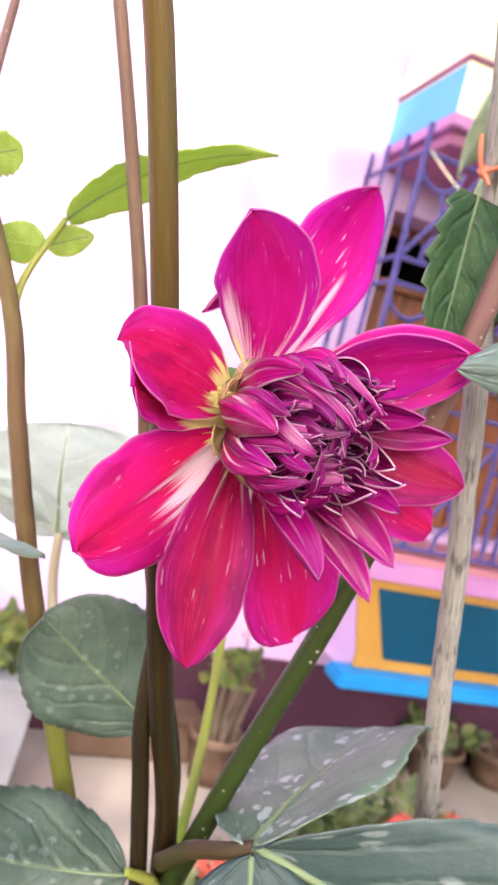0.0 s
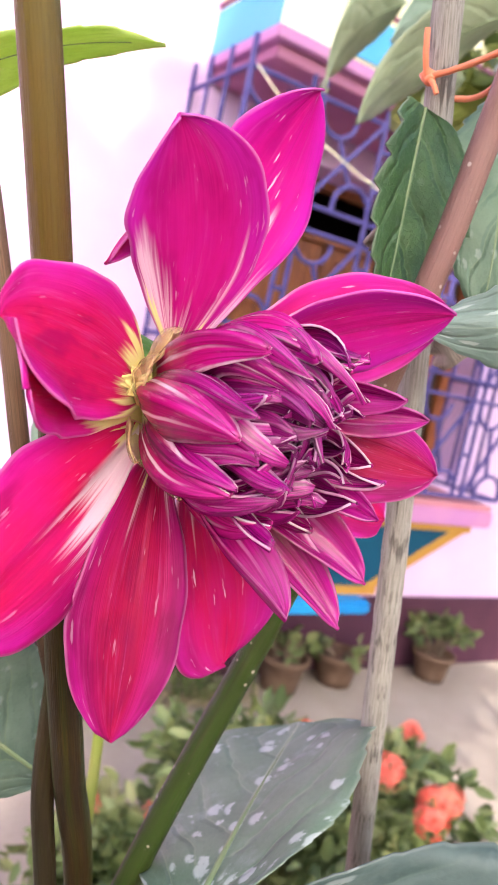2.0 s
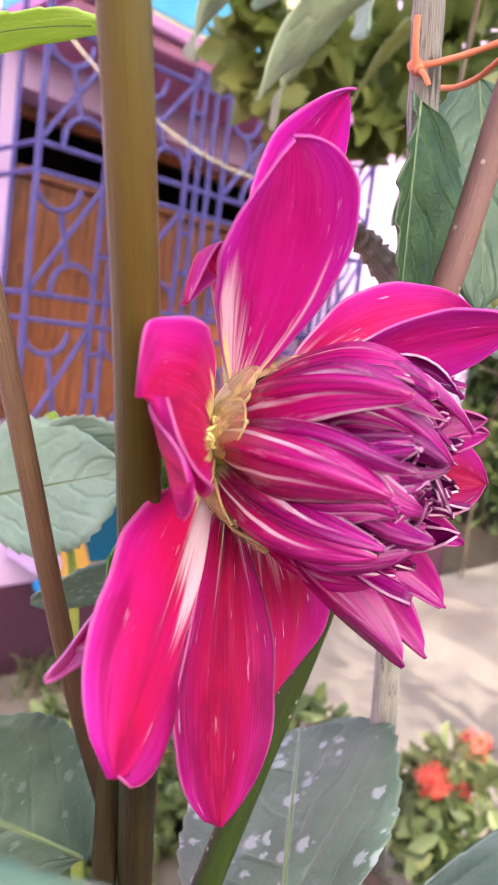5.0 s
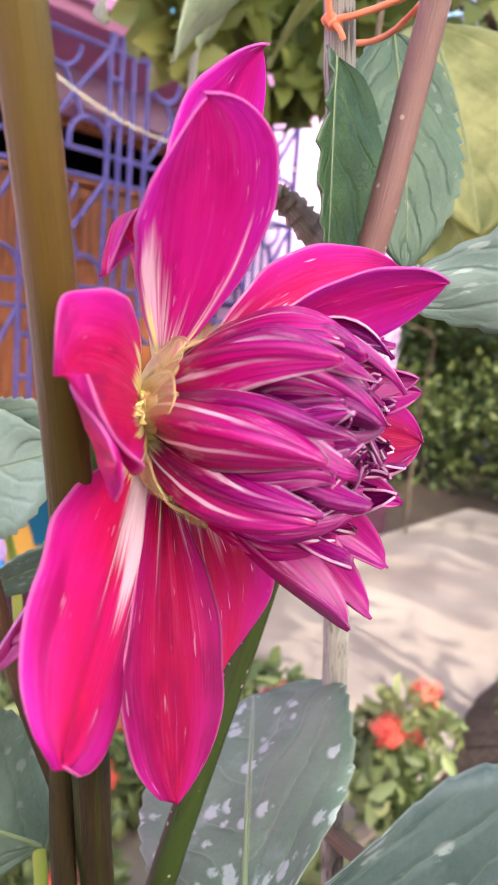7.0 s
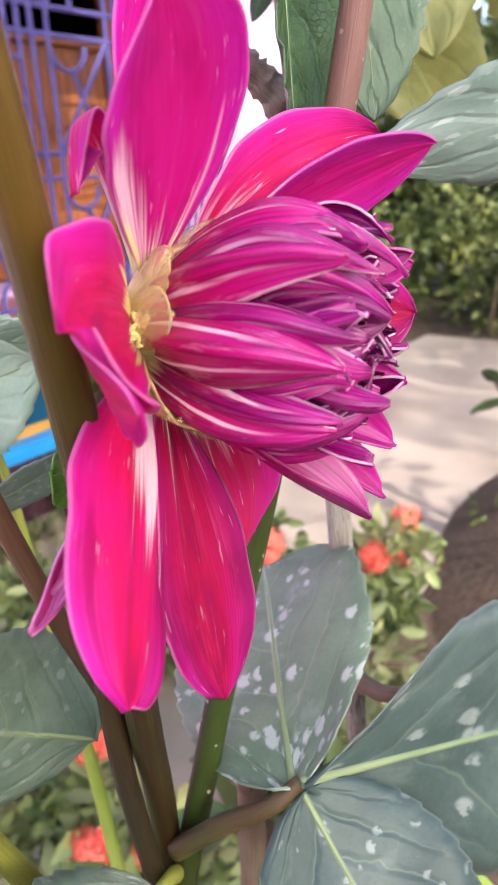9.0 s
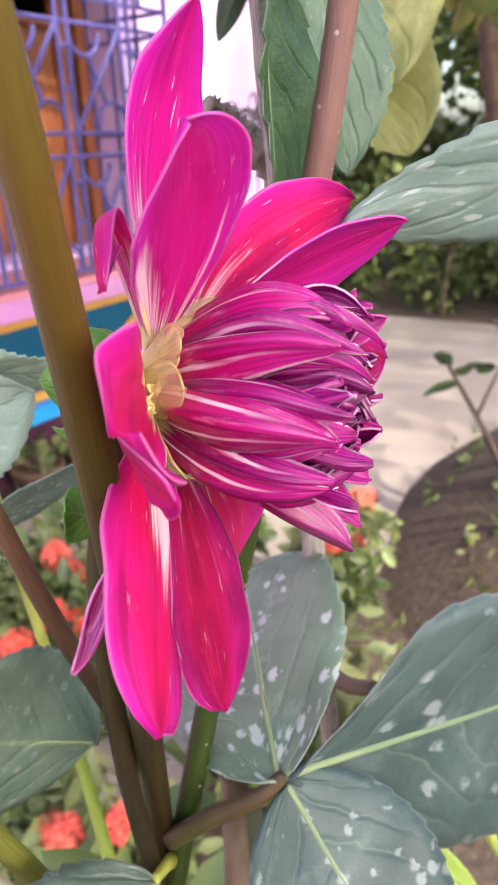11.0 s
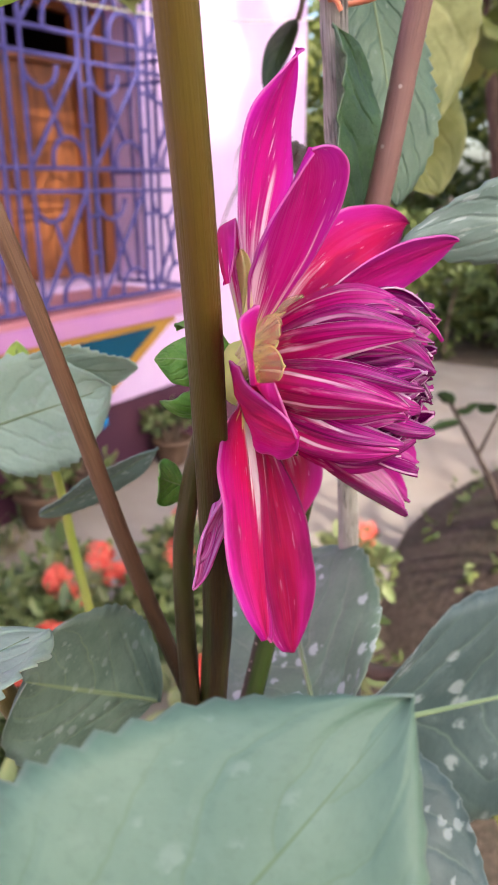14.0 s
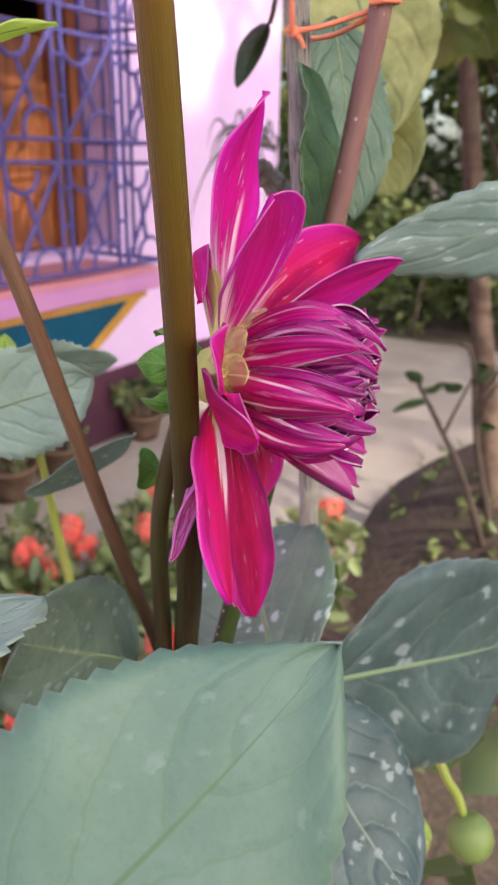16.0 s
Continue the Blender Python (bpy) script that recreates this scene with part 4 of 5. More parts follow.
sub(trough, "rim", box(0.545, 1.135, 2.845, 3.03, 0.201, 0.225, 0.006), TERRA)

# ---- dahlia plant ----
BED = Vector((0.030, 0.0325, 0.031))  # where the planted group stands in the bed
plant = thing("dahlia_plant", "tall dahlia plant with one magenta bloom and dusty leaves", "dahlia", (0.19, 0.37, 0.0))
INV = plant.matrix_world.inverted()
plant.location += BED


def own(ob):
    ob.matrix_parent_inverse = INV
    return ob


MAIN = [(0.215, 0.385, -0.05), (0.212, 0.383, 0.7), (0.202, 0.376, 1.20), (0.192, 0.368, 1.32), (0.172, 0.350, 1.385), (0.1582, 0.3377, 1.43), (0.1353, 0.3238, 1.52), (0.1065, 0.3096, 1.61), (0.0608, 0.2827, 1.70), (0.03, 0.27, 1.78)]
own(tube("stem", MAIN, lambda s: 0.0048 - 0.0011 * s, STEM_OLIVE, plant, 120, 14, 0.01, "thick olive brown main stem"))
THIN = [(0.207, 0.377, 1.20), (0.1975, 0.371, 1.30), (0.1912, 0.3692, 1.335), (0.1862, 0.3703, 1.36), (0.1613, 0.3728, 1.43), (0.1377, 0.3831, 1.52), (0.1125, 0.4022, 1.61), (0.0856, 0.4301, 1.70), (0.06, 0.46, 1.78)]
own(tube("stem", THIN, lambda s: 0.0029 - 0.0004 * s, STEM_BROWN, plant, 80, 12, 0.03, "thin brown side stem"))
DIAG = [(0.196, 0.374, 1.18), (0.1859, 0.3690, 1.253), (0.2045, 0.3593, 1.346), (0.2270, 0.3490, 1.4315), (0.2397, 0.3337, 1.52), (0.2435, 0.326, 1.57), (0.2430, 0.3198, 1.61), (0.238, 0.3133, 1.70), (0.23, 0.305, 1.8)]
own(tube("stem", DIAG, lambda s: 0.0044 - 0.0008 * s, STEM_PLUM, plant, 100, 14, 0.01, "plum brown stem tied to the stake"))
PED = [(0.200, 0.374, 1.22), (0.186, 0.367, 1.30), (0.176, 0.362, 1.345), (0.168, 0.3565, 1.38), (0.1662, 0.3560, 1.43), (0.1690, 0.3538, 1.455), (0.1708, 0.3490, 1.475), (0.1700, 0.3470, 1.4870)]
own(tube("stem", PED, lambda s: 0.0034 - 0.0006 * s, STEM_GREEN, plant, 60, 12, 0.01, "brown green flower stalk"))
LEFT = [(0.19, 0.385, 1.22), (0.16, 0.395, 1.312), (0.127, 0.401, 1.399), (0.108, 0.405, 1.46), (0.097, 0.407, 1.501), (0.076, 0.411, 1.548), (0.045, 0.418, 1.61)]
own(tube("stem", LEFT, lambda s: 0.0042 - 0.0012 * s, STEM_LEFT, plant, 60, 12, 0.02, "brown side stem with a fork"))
own(tube("stem", [(0.097, 0.407, 1.498), (0.098, 0.412, 1.516), (0.108, 0.412, 1.542)], lambda s: 0.0019 - 0.0007 * s, STEM_LIME, plant, 20, 10))
own(tube("stem", [(0.198, 0.392, 1.20), (0.222, 0.437, 1.265), (0.231, 0.460, 1.315), (0.232, 0.474, 1.37), (0.229, 0.478, 1.41), (0.222, 0.478, 1.435)], lambda s: 0.0032 - 0.0016 * s, STEM_LIME, plant, 40, 12, 0.01, "smooth lime green young stem"))

# flower
C0 = np.array([0.173, 0.336, 1.488])
AXF = unit((0.30, -0.95, 0.0))
UPF = unit(np.array([0, 0, 1.0]) - AXF * AXF[2])
SDF = np.cross(AXF, UPF)


def spot(ax, r, ang):
    """A place in the flower: centimetres along its axis and out from it, and degrees round it."""
    a = radians(ang)
    return C0 + 0.01 * (ax * AXF + r * (math.sin(a) * UPF + math.cos(a) * SDF))


head_v, head_f = tube_data(smooth_line([C0 - AXF * 0.009, C0 - AXF * 0.004, C0 + AXF * 0.006, C0 + AXF * 0.02, C0 + AXF * 0.027], 16), lambda s: 0.003 + 0.0068 * math.sin(math.pi * min(1, s * 1.15)) ** 0.8, 16, 0.03)
flower = own(mesh_object("flower_head", head_v, head_f, CORE, plant, label="half-opened magenta dahlia bloom seen from the side"))


def dress(ob, name="petal"):
    """Makes a mesh one of the bloom's thin parts."""
    own(ob)
    ob.parent = flower
    ob.matrix_parent_inverse = Matrix.Identity(4)
    ob.name = ob.data.name = name
    sol = ob.modifiers.new("thickness", "SOLIDIFY")
    sol.thickness = 0.0005
    return ob


def blade(base, tip, left, right, material, at=0.55, cup=0.15, sharp=0.6, root=0.22, ruffle=0.03, lobe=(0.0, 0.0), reflex=(0.0, 0.0), hook=0.0, twist=0.0, ridges=0.012, seed=0, name="petal"):
    """A broad petal from base to tip, widest between left and right. cup hollows it, lobe bends its two sides forward,
    reflex their outer parts, hook bends the tip, twist turns the tip about the spine (radians)."""
    rng = np.random.RandomState(seed)
    b, t, l, r = (np.asarray(q, float) for q in (base, tip, left, right))
    wide = np.linalg.norm(r - l)
    way = unit(t - b)
    sd0 = unit((r - l) - way * ((r - l) @ way))
    n0 = np.cross(sd0, way)
    if n0 @ AXF < 0:
        n0 = -n0
    m = (l + r) / 2 - n0 * cup * wide * 0.4
    ctrl = (m - (1 - at) ** 2 * b - at * at * t) / (2 * at * (1 - at))
    length = np.linalg.norm(t - b)
    nv, nu = 40, 20
    ph = rng.uniform(0, 6.28, 6)
    rise = sharp * at / (1 - at)
    peak = at**rise * (1 - at) ** sharp
    verts, uvs = [], []
    for i in range(nv + 1):
        v = i / nv
        p = (1 - v) ** 2 * b + 2 * v * (1 - v) * ctrl + v * v * t
        tg = unit(2 * (1 - v) * (ctrl - b) + 2 * v * (t - ctrl))
        sd = unit(sd0 - tg * (sd0 @ tg))
        n = np.cross(sd, tg)
        if n @ n0 < 0:
            n = -n
        tw = twist * v * v
        n, sd = n * math.cos(tw) + sd * math.sin(tw), sd * math.cos(tw) - n * math.sin(tw)
        p = p + n * hook * length * max(0.0, v - 0.65) ** 2 * 4
        half = wide / 2 * max(root * (1 - v) ** 1.5, (max(v, 1e-4) ** rise * max(1 - v, 0.0) ** sharp) / peak)
        for j in range(nu + 1):
            u = 2 * j / nu - 1
            a = abs(u)
            side = lobe[0] if u < 0 else lobe[1]
            lift = half * (cup * (u * u - 0.25) + side * a**2.5) + (reflex[0] if u < 0 else reflex[1]) * length * max(0.0, v - 0.3) ** 2 * a
            lift += ruffle * wide * a**2 * (math.sin(6.5 * v + ph[0] + 1.7 * u) + 0.5 * math.sin(15 * v + ph[1] + 2.6 * u)) * min(1.0, 1.8 * v)
            lift += ridges * wide * (math.cos(u * 9.4 + ph[2]) * (1 - a) + 0.5 * math.cos(u * 21 + ph[3]) * (1 - a)) * min(1.0, 3.0 * v) * (1 - 0.6 * v)
            lift += 0.014 * wide * math.sin(5 * v + 2.4 * u + ph[4])
            edge = 1 + (0.022 * math.sin(13 * v + ph[5] + 2 * u) + 0.014 * math.sin(29 * v + ph[1] * 2 + u)) * a**3
            verts.append(p + sd * half * u * edge * math.cos(min(1.2, abs(cup + side * a) * 0.4 * a)) + n * lift)
            uvs.append(((u + 1) / 2, v))
    w = nu + 1
    faces = [(i * w + j, i * w + j + 1, (i + 1) * w + j + 1, (i + 1) * w + j) for i in range(nv) for j in range(nu)]
    return dress(mesh_object(name, verts, faces, material, None, uvs), name)


def floret(base, tip, width, material, out, mid, keel=0.8, roll=0.0, sharp=0.7, start=0.5, ruffle=0.08, seed=0, curl=0.0, crimp=0.0, twist=0.0, cup=0.4, name="petal"):
    """A narrow petal folded like a boat, its keel towards the outside of the bloom."""
    rng = np.random.RandomState(seed)
    b, t, m = np.asarray(base), np.asarray(tip), np.asarray(mid)
    length = np.linalg.norm(t - b)
    way = (t - b) / length
    face = unit(out - way * (out @ way))
    if roll:
        side0 = np.cross(way, face)
        face = face * math.cos(radians(roll)) + side0 * math.sin(radians(roll))
    nv, nu = 22, 14
    verts, uvs = [], []
    ph = rng.uniform(0, 6.28, 4)
    a_, b_ = 0.62, sharp
    peak = (a_ / (a_ + b_)) ** a_ * (b_ / (a_ + b_)) ** b_
    for i in range(nv + 1):
        v = i / nv
        p = (1 - v) ** 2 * b + 2 * v * (1 - v) * m + v * v * t
        tg = unit(2 * (1 - v) * (m - b) + 2 * v * (t - m))
        n = unit(face - tg * (face @ tg))
        p = p + n * curl * length * max(0.0, v - 0.55) ** 2 * 5
        sd = np.cross(tg, n)
        tw = twist * v * v
        n, sd = n * math.cos(tw) + sd * math.sin(tw), sd * math.cos(tw) - n * math.sin(tw)
        p = p + (sd * math.sin(6.5 * v + ph[0]) + n * math.cos(5.5 * v + ph[1])) * crimp * width * v
        half = width / 2 * max(start * (1 - v), (max(v, 1e-4) ** a_ * max(1 - v, 0) ** b_) / peak)
        fold = min(1.25, keel * (0.75 + 0.5 * v))
        for j in range(nu + 1):
            u = 2 * j / nu - 1
            a = abs(u)
            lift = half * (cup * (u * u - 0.3) + math.sin(fold) * (math.sqrt(u * u + 0.03) - 0.4)) + ruffle * width * a * math.sin(8 * v + ph[0] + 2.5 * u) * v
            lift += 0.03 * width * math.cos(u * 10 + ph[2]) * (1 - a)
            verts.append(p + sd * half * u * math.cos(fold * 0.85) ** 0.7 + n * lift)
            uvs.append(((u + 1) / 2, v))
    w = nu + 1
    faces = [(i * w + j, i * w + j + 1, (i + 1) * w + j + 1, (i + 1) * w + j) for i in range(nv) for j in range(nu)]
    return dress(mesh_object(name, verts, faces, material, None, uvs), name)


BROAD = (
    # base, tip, left, right (each: cm along the axis, cm out, degrees round), material, shape
    ((0.1, 1.0, 72), (2.2, 6.1, 60), (1.05, 4.6, 50), (2.25, 4.05, 86), PETAL_MAGENTA, dict(at=0.57, cup=0.14, sharp=0.78, ruffle=0.018, hook=-0.04)),
    ((0.0, 1.0, 108), (0.75, 8.3, 105.5), (-0.05, 6.2, 92), (0.40, 6.0, 122), PETAL_PALE, dict(at=0.62, cup=0.12, sharp=0.80, ruffle=0.04, twist=0.15)),
    ((0.4, 1.0, 132), (5.07, 4.55, 136), (3.5, 3.45, 114), (3.2, 3.4, 151), PETAL_MAGENTA, dict(at=0.58, cup=0.22, sharp=0.85, ruffle=0.02, hook=-0.04)),
    ((0.2, 1.0, 147), (3.4, 7.2, 150.6), (1.45, 5.0, 131), (2.45, 4.6, 162), PETAL_FLAME, dict(at=0.58, cup=0.2, sharp=0.75, ruffle=0.03)),
    ((0.0, 0.8, 14), (1.65, 5.7, 12), (1.15, 4.15, 35), (1.55, 3.75, -6), PETAL_STAR, dict(at=0.54, cup=0.20, sharp=0.52, ruffle=0.06, lobe=(-0.12, 0.10), reflex=(-0.03, 0.1), root=0.3)),
    ((0.1, 0.9, -6), (2.4, 5.35, 1.5), (0.70, 3.9, 17), (1.40, 3.75, -12), PETAL_STAR, dict(at=0.52, cup=0.16, sharp=0.52, ruffle=0.05, lobe=(-0.1, -0.12), root=0.5)),
    ((0.0, 0.9, -44), (1.8, 7.0, -38), (0.72, 5.1, -22), (0.85, 4.4, -65), PETAL_BLAZE, dict(at=0.62, cup=-0.08, sharp=0.56, ruffle=0.03, lobe=(-0.08, -0.08), ridges=0.03)),
    ((0.1, 0.9, -80), (1.43, 7.7, -82), (0.95, 5.2, -62), (1.45, 4.6, -95), PETAL_DEEP, dict(at=0.60, cup=0.10, sharp=0.72, ruffle=0.03, twist=-0.15)),
    ((0.2, 1.0, -115), (0.0, 8.4, -119), (0.55, 6.0, -101), (1.1, 6.3, -134), PETAL_FLAME, dict(at=0.70, cup=0.14, sharp=0.42, ruffle=0.035)),
    ((0.7, 1.0, -174), (4.47, 5.35, -174), (2.95, 3.8, 167), (3.4, 3.7, -156), PETAL_DEEP, dict(at=0.62, cup=0.16, sharp=0.72, ruffle=0.02)),
    ((0.3, 1.0, -161), (2.5, 7.2, -161), (1.95, 4.95, -173), (2.25, 5.2, -150), PETAL, dict(at=0.70, cup=0.1, sharp=0.40, ruffle=0.03)),
)
for k, (b, t, l, r, material, shape) in enumerate(BROAD):
    blade(spot(*b), spot(*t), spot(*l), spot(*r), material, seed=k + 100, **shape)
SPIKES = (
    # base, tip, width cm, how far the middle stands out
    ((2.0, 1.6, 168), (4.6, 3.85, 170), 0.95, 0.9),
    ((0.9, 1.1, -133), (4.4, 4.6, -135), 1.45, 0.0),
    ((0.8, 1.1, -118), (4.25, 5.2, -122.6), 1.40, 0.0),
    ((0.6, 1.1, -90), (4.25, 3.9, -97.5), 1.45, 0.1),
    ((1.2, 1.1, -150), (4.65, 3.1, -150), 1.0, 0.1),
    ((1.2, 1.1, 152), (4.7, 2.9, 155), 1.0, 0.2),
)
for k, (b, t, w, stand) in enumerate(SPIKES):
    mb = ((b[0] + t[0]) / 2, (b[1] + t[1]) / 2 + stand, (b[2] + t[2]) / 2)
    floret(spot(*b), spot(*t), 0.01 * w, PETAL_SPIKE, -(spot(0, 1, t[2]) - C0), spot(*mb), keel=0.55, sharp=0.62, start=0.4, ruffle=0.05, seed=140 + k, crimp=0.05, curl=-0.12 if k == 0 else 0.0)
# pale spiky tuft at the foot of the starred petal
for k in range(9):
    a = k * 40 + 13 * (k % 3)
    out = 0.45 + 0.14 * (k % 3)
    floret(spot(0.35, 1.45, 13), spot(0.50, 1.45 + out * math.cos(radians(a)), 13 + 20 * out * math.sin(radians(a))), 0.0022, CREAM_SCALE, AXF, spot(0.62, 1.45 + 0.5 * out * math.cos(radians(a)), 13 + 10 * out * math.sin(radians(a))), keel=0.4, sharp=0.8, seed=160 + k, name="bract")
# two narrow shrivelled petals and a hooked one behind the ring
floret(spot(-0.1, 1.6, -40), spot(-0.05, 6.25, -33.6), 0.0065, PETAL_BACK, AXF, spot(0.5, 4.4, -44), keel=0.9, seed=131, crimp=0.35, twist=1.2, ruffle=0.12)
floret(spot(-0.1, 1.8, -50), spot(-0.15, 5.45, -36.4), 0.0055, PETAL_BACK, AXF, spot(0.0, 4.1, -50), keel=0.9, seed=133, crimp=0.3, twist=-0.9, ruffle=0.12)
floret(spot(-0.2, 0.9, 100), spot(0.2, 3.7, 46), 0.0085, PETAL_FLAME, AXF, spot(-0.75, 5.3, 84), keel=0.75, sharp=0.6, seed=132, ruffle=0.1)
floret(spot(-0.2, 0.9, 95), spot(-0.15, 3.2, 87), 0.0062, CREAM_SCALE, AXF, spot(-0.35, 2.2, 92), keel=0.7, sharp=0.6, seed=134, name="bract")
floret(spot(-0.1, 0.9, 82), spot(0.45, 3.1, 80), 0.0055, CREAM_SCALE, AXF, spot(0.05, 2.2, 80), keel=0.7, sharp=0.6, seed=135, name="bract")

rngh = np.random.RandomState(77)
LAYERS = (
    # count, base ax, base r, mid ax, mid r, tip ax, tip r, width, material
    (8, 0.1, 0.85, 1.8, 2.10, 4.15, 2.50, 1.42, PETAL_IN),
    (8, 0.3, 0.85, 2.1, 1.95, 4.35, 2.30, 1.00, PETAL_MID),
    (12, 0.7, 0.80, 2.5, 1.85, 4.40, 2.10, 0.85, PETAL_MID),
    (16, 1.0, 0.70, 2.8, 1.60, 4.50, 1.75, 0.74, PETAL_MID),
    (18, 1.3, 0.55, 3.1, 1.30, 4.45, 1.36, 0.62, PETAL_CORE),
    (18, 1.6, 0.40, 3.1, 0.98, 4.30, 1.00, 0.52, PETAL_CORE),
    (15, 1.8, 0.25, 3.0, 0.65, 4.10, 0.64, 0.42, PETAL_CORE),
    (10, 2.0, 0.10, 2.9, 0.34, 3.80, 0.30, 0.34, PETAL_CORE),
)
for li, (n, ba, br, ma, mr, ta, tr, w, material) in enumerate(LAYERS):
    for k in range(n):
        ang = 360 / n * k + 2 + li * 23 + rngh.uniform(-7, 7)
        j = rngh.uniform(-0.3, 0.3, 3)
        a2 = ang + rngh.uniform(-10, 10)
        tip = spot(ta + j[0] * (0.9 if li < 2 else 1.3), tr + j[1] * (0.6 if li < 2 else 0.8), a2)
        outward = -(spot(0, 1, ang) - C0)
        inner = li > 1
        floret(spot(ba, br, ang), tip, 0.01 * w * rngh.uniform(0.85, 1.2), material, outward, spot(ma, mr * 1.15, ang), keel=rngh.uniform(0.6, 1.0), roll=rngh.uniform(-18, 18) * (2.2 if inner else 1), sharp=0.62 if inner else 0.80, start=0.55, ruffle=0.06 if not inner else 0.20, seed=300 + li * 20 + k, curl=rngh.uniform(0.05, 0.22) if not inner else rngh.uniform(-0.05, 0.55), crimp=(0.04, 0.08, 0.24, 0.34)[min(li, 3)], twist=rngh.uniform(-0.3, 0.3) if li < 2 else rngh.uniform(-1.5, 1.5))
for k in range(8):
    ang = 45 * k + 8 + rngh.uniform(-8, 8)
    floret(spot(-0.15, 0.85, ang), spot(rngh.uniform(1.0, 1.4), 2.02, ang + 6), 0.0115, CREAM_BRACT, -(spot(0, 1, ang) - C0), spot(0.5, 1.75, ang + 3), keel=0.12, sharp=0.62, start=0.35, seed=470 + k, name="bract")

# sepals behind the bloom
for k, (ang, ax, r) in enumerate(((-45, -2.3, 1.0), (25, -2.2, 1.2), (95, -2.1, 1.1), (160, -2.45, 1.0), (235, -2.2, 1.1))):
    l, r_ = spot(-1.45, 1.25, ang + 30), spot(-1.45, 1.25, ang - 30)
    blade(spot(-0.55, 0.55, ang), spot(ax, r, ang), l, r_, SEPAL, at=0.5, cup=-0.35, sharp=0.9, root=0.5, ruffle=0.06, seed=500 + k, name="sepal")


def leaf(base, tip, side, width, material, bend=0.0, fold=0.15, teeth=0.06, wave=0.03, sharp=0.75, seed=0, rib=True, tooth_count=13, label="", wide=0.62, trail=False):
    """A toothed, veined leaf blade. side: towards its right half. bend bows it along its face."""
    rng = np.random.RandomState(seed + 900)
    b, t = np.array(base, float), np.array(tip, float)
    length = np.linalg.norm(t - b)
    way = (t - b) / length
    sd = unit(np.array(side, float) - way * (np.array(side, float) @ way))
    n = np.cross(sd, way)
    nv, nu = 64, 12
    ph = rng.uniform(0, 6.28, 4)
    peak = (wide / (wide + sharp)) ** wide * (sharp / (wide + sharp)) ** sharp
    verts, uvs, line = [], [], []
    for i in range(nv + 1):
        v = i / nv
        p = b + way * length * v + n * bend * length * 4 * v * (1 - v) + sd * 0.02 * length * math.sin(3 * v + ph[3])
        line.append(p)
        half = width / 2 * (max(v, 1e-4) ** wide * max(1 - v, 0.0) ** sharp) / peak
        saw = 1 + teeth * (2 * ((v * tooth_count + ph[0]) % 1.0) - 1) * (1 if 0.06 < v < 0.97 else 0)
        for j in range(nu + 1):
            u = 2 * j / nu - 1
            x = half * u * (1 + (saw - 1) * abs(u) ** 4)
            lift = fold * half * abs(u) + wave * width * abs(u) * math.sin(9 * v + ph[1] + (1.5 if u > 0 else 0)) + 0.02 * width * math.sin(14 * v + 5 * u + ph[2]) * abs(u)
            verts.append(p + sd * x + n * lift)
            uvs.append(((u + 1) / 2, v))
    w = nu + 1
    faces = [(i * w + j, i * w + j + 1, (i + 1) * w + j + 1, (i + 1) * w + j) for i in range(nv) for j in range(nu)]
    ob = own(mesh_object("leaf", verts, faces, material, plant, uvs, label))
    sol = ob.modifiers.new("thickness", "SOLIDIFY")
    sol.thickness = 0.0005
    if rib:
        v_, f_ = tube_data(np.array(line[:58]), lambda s: max(0.0002, width * 0.016 * (1.05 - s)), 6)
        mesh_object("midrib", v_, f_, VEIN, ob)
    if trail:
        way_ = [verts[int(nv * q) * (nu + 1) + 6 + int(round(3 * math.sin(23 * q) * q))] + n * 0.0006 for q in np.linspace(0.38, 0.97, 22)]
        v_, f_ = tube_data(smooth_line(way_, 90), lambda s: 0.0004 + 0.0002 * math.sin(40 * s), 5)
        mesh_object("miner_trail", v_, f_, TRAIL, ob, label="thin white leaf miner trail")
    return ob


NEAR_BASE, NEAR_TIP = (0.0295, 0.2925, 1.4190), (0.0965, 0.2605, 1.4678)
leaf((0.2060, 0.3265, 1.3500), (0.283, 0.394, 1.365), (0.50, -0.77, 0.53), 0.080, LEAF_DROPPED, 0.03, 0.10, 0.02, sharp=0.42, seed=1, label="dusty grey green leaf, lightened under the bloom, with white droppings")
leaf((0.2060, 0.3265, 1.3480), (0.385, 0.263, 1.300), (0.25, -0.18, -1.0), 0.106, LEAF, 0.02, 0.10, 0.015, sharp=0.72, wide=0.85, seed=2, label="large dusty blue green leaf")
leaf((0.2060, 0.3265, 1.3480), (0.199, 0.264, 1.288), (0.75, -0.35, 0.30), 0.066, LEAF, 0.05, 0.12, 0.02, sharp=0.6, wide=0.55, seed=3, label="lower dusty leaflet with white droppings")
leaf(NEAR_BASE, NEAR_TIP, (0.261, -0.817, -0.513), 0.064, LEAF_PALE, 0.0, 0.04, 0.045, sharp=1.0, wide=0.75, seed=4, rib=False, tooth_count=20, label="pale green leaf close to the camera path")
leaf((0.2395, 0.347, 1.580), (0.2330, 0.3405, 1.518), (-1.0, -0.13, 0.0), 0.037, LEAF_DARK, 0.0, 0.40, 0.10, seed=5, tooth_count=7, wide=0.38, sharp=0.62, label="deep green crinkled leaf on the tied stem")
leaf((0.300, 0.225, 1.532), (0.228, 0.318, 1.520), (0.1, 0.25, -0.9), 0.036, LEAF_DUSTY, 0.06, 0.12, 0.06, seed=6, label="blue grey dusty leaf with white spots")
leaf((0.279, 0.354, 1.600), (0.268, 0.338, 1.528), (-0.7, 0.6, 0.0), 0.036, LEAF_CLEAN, 0.03, 0.12, 0.06, seed=7)
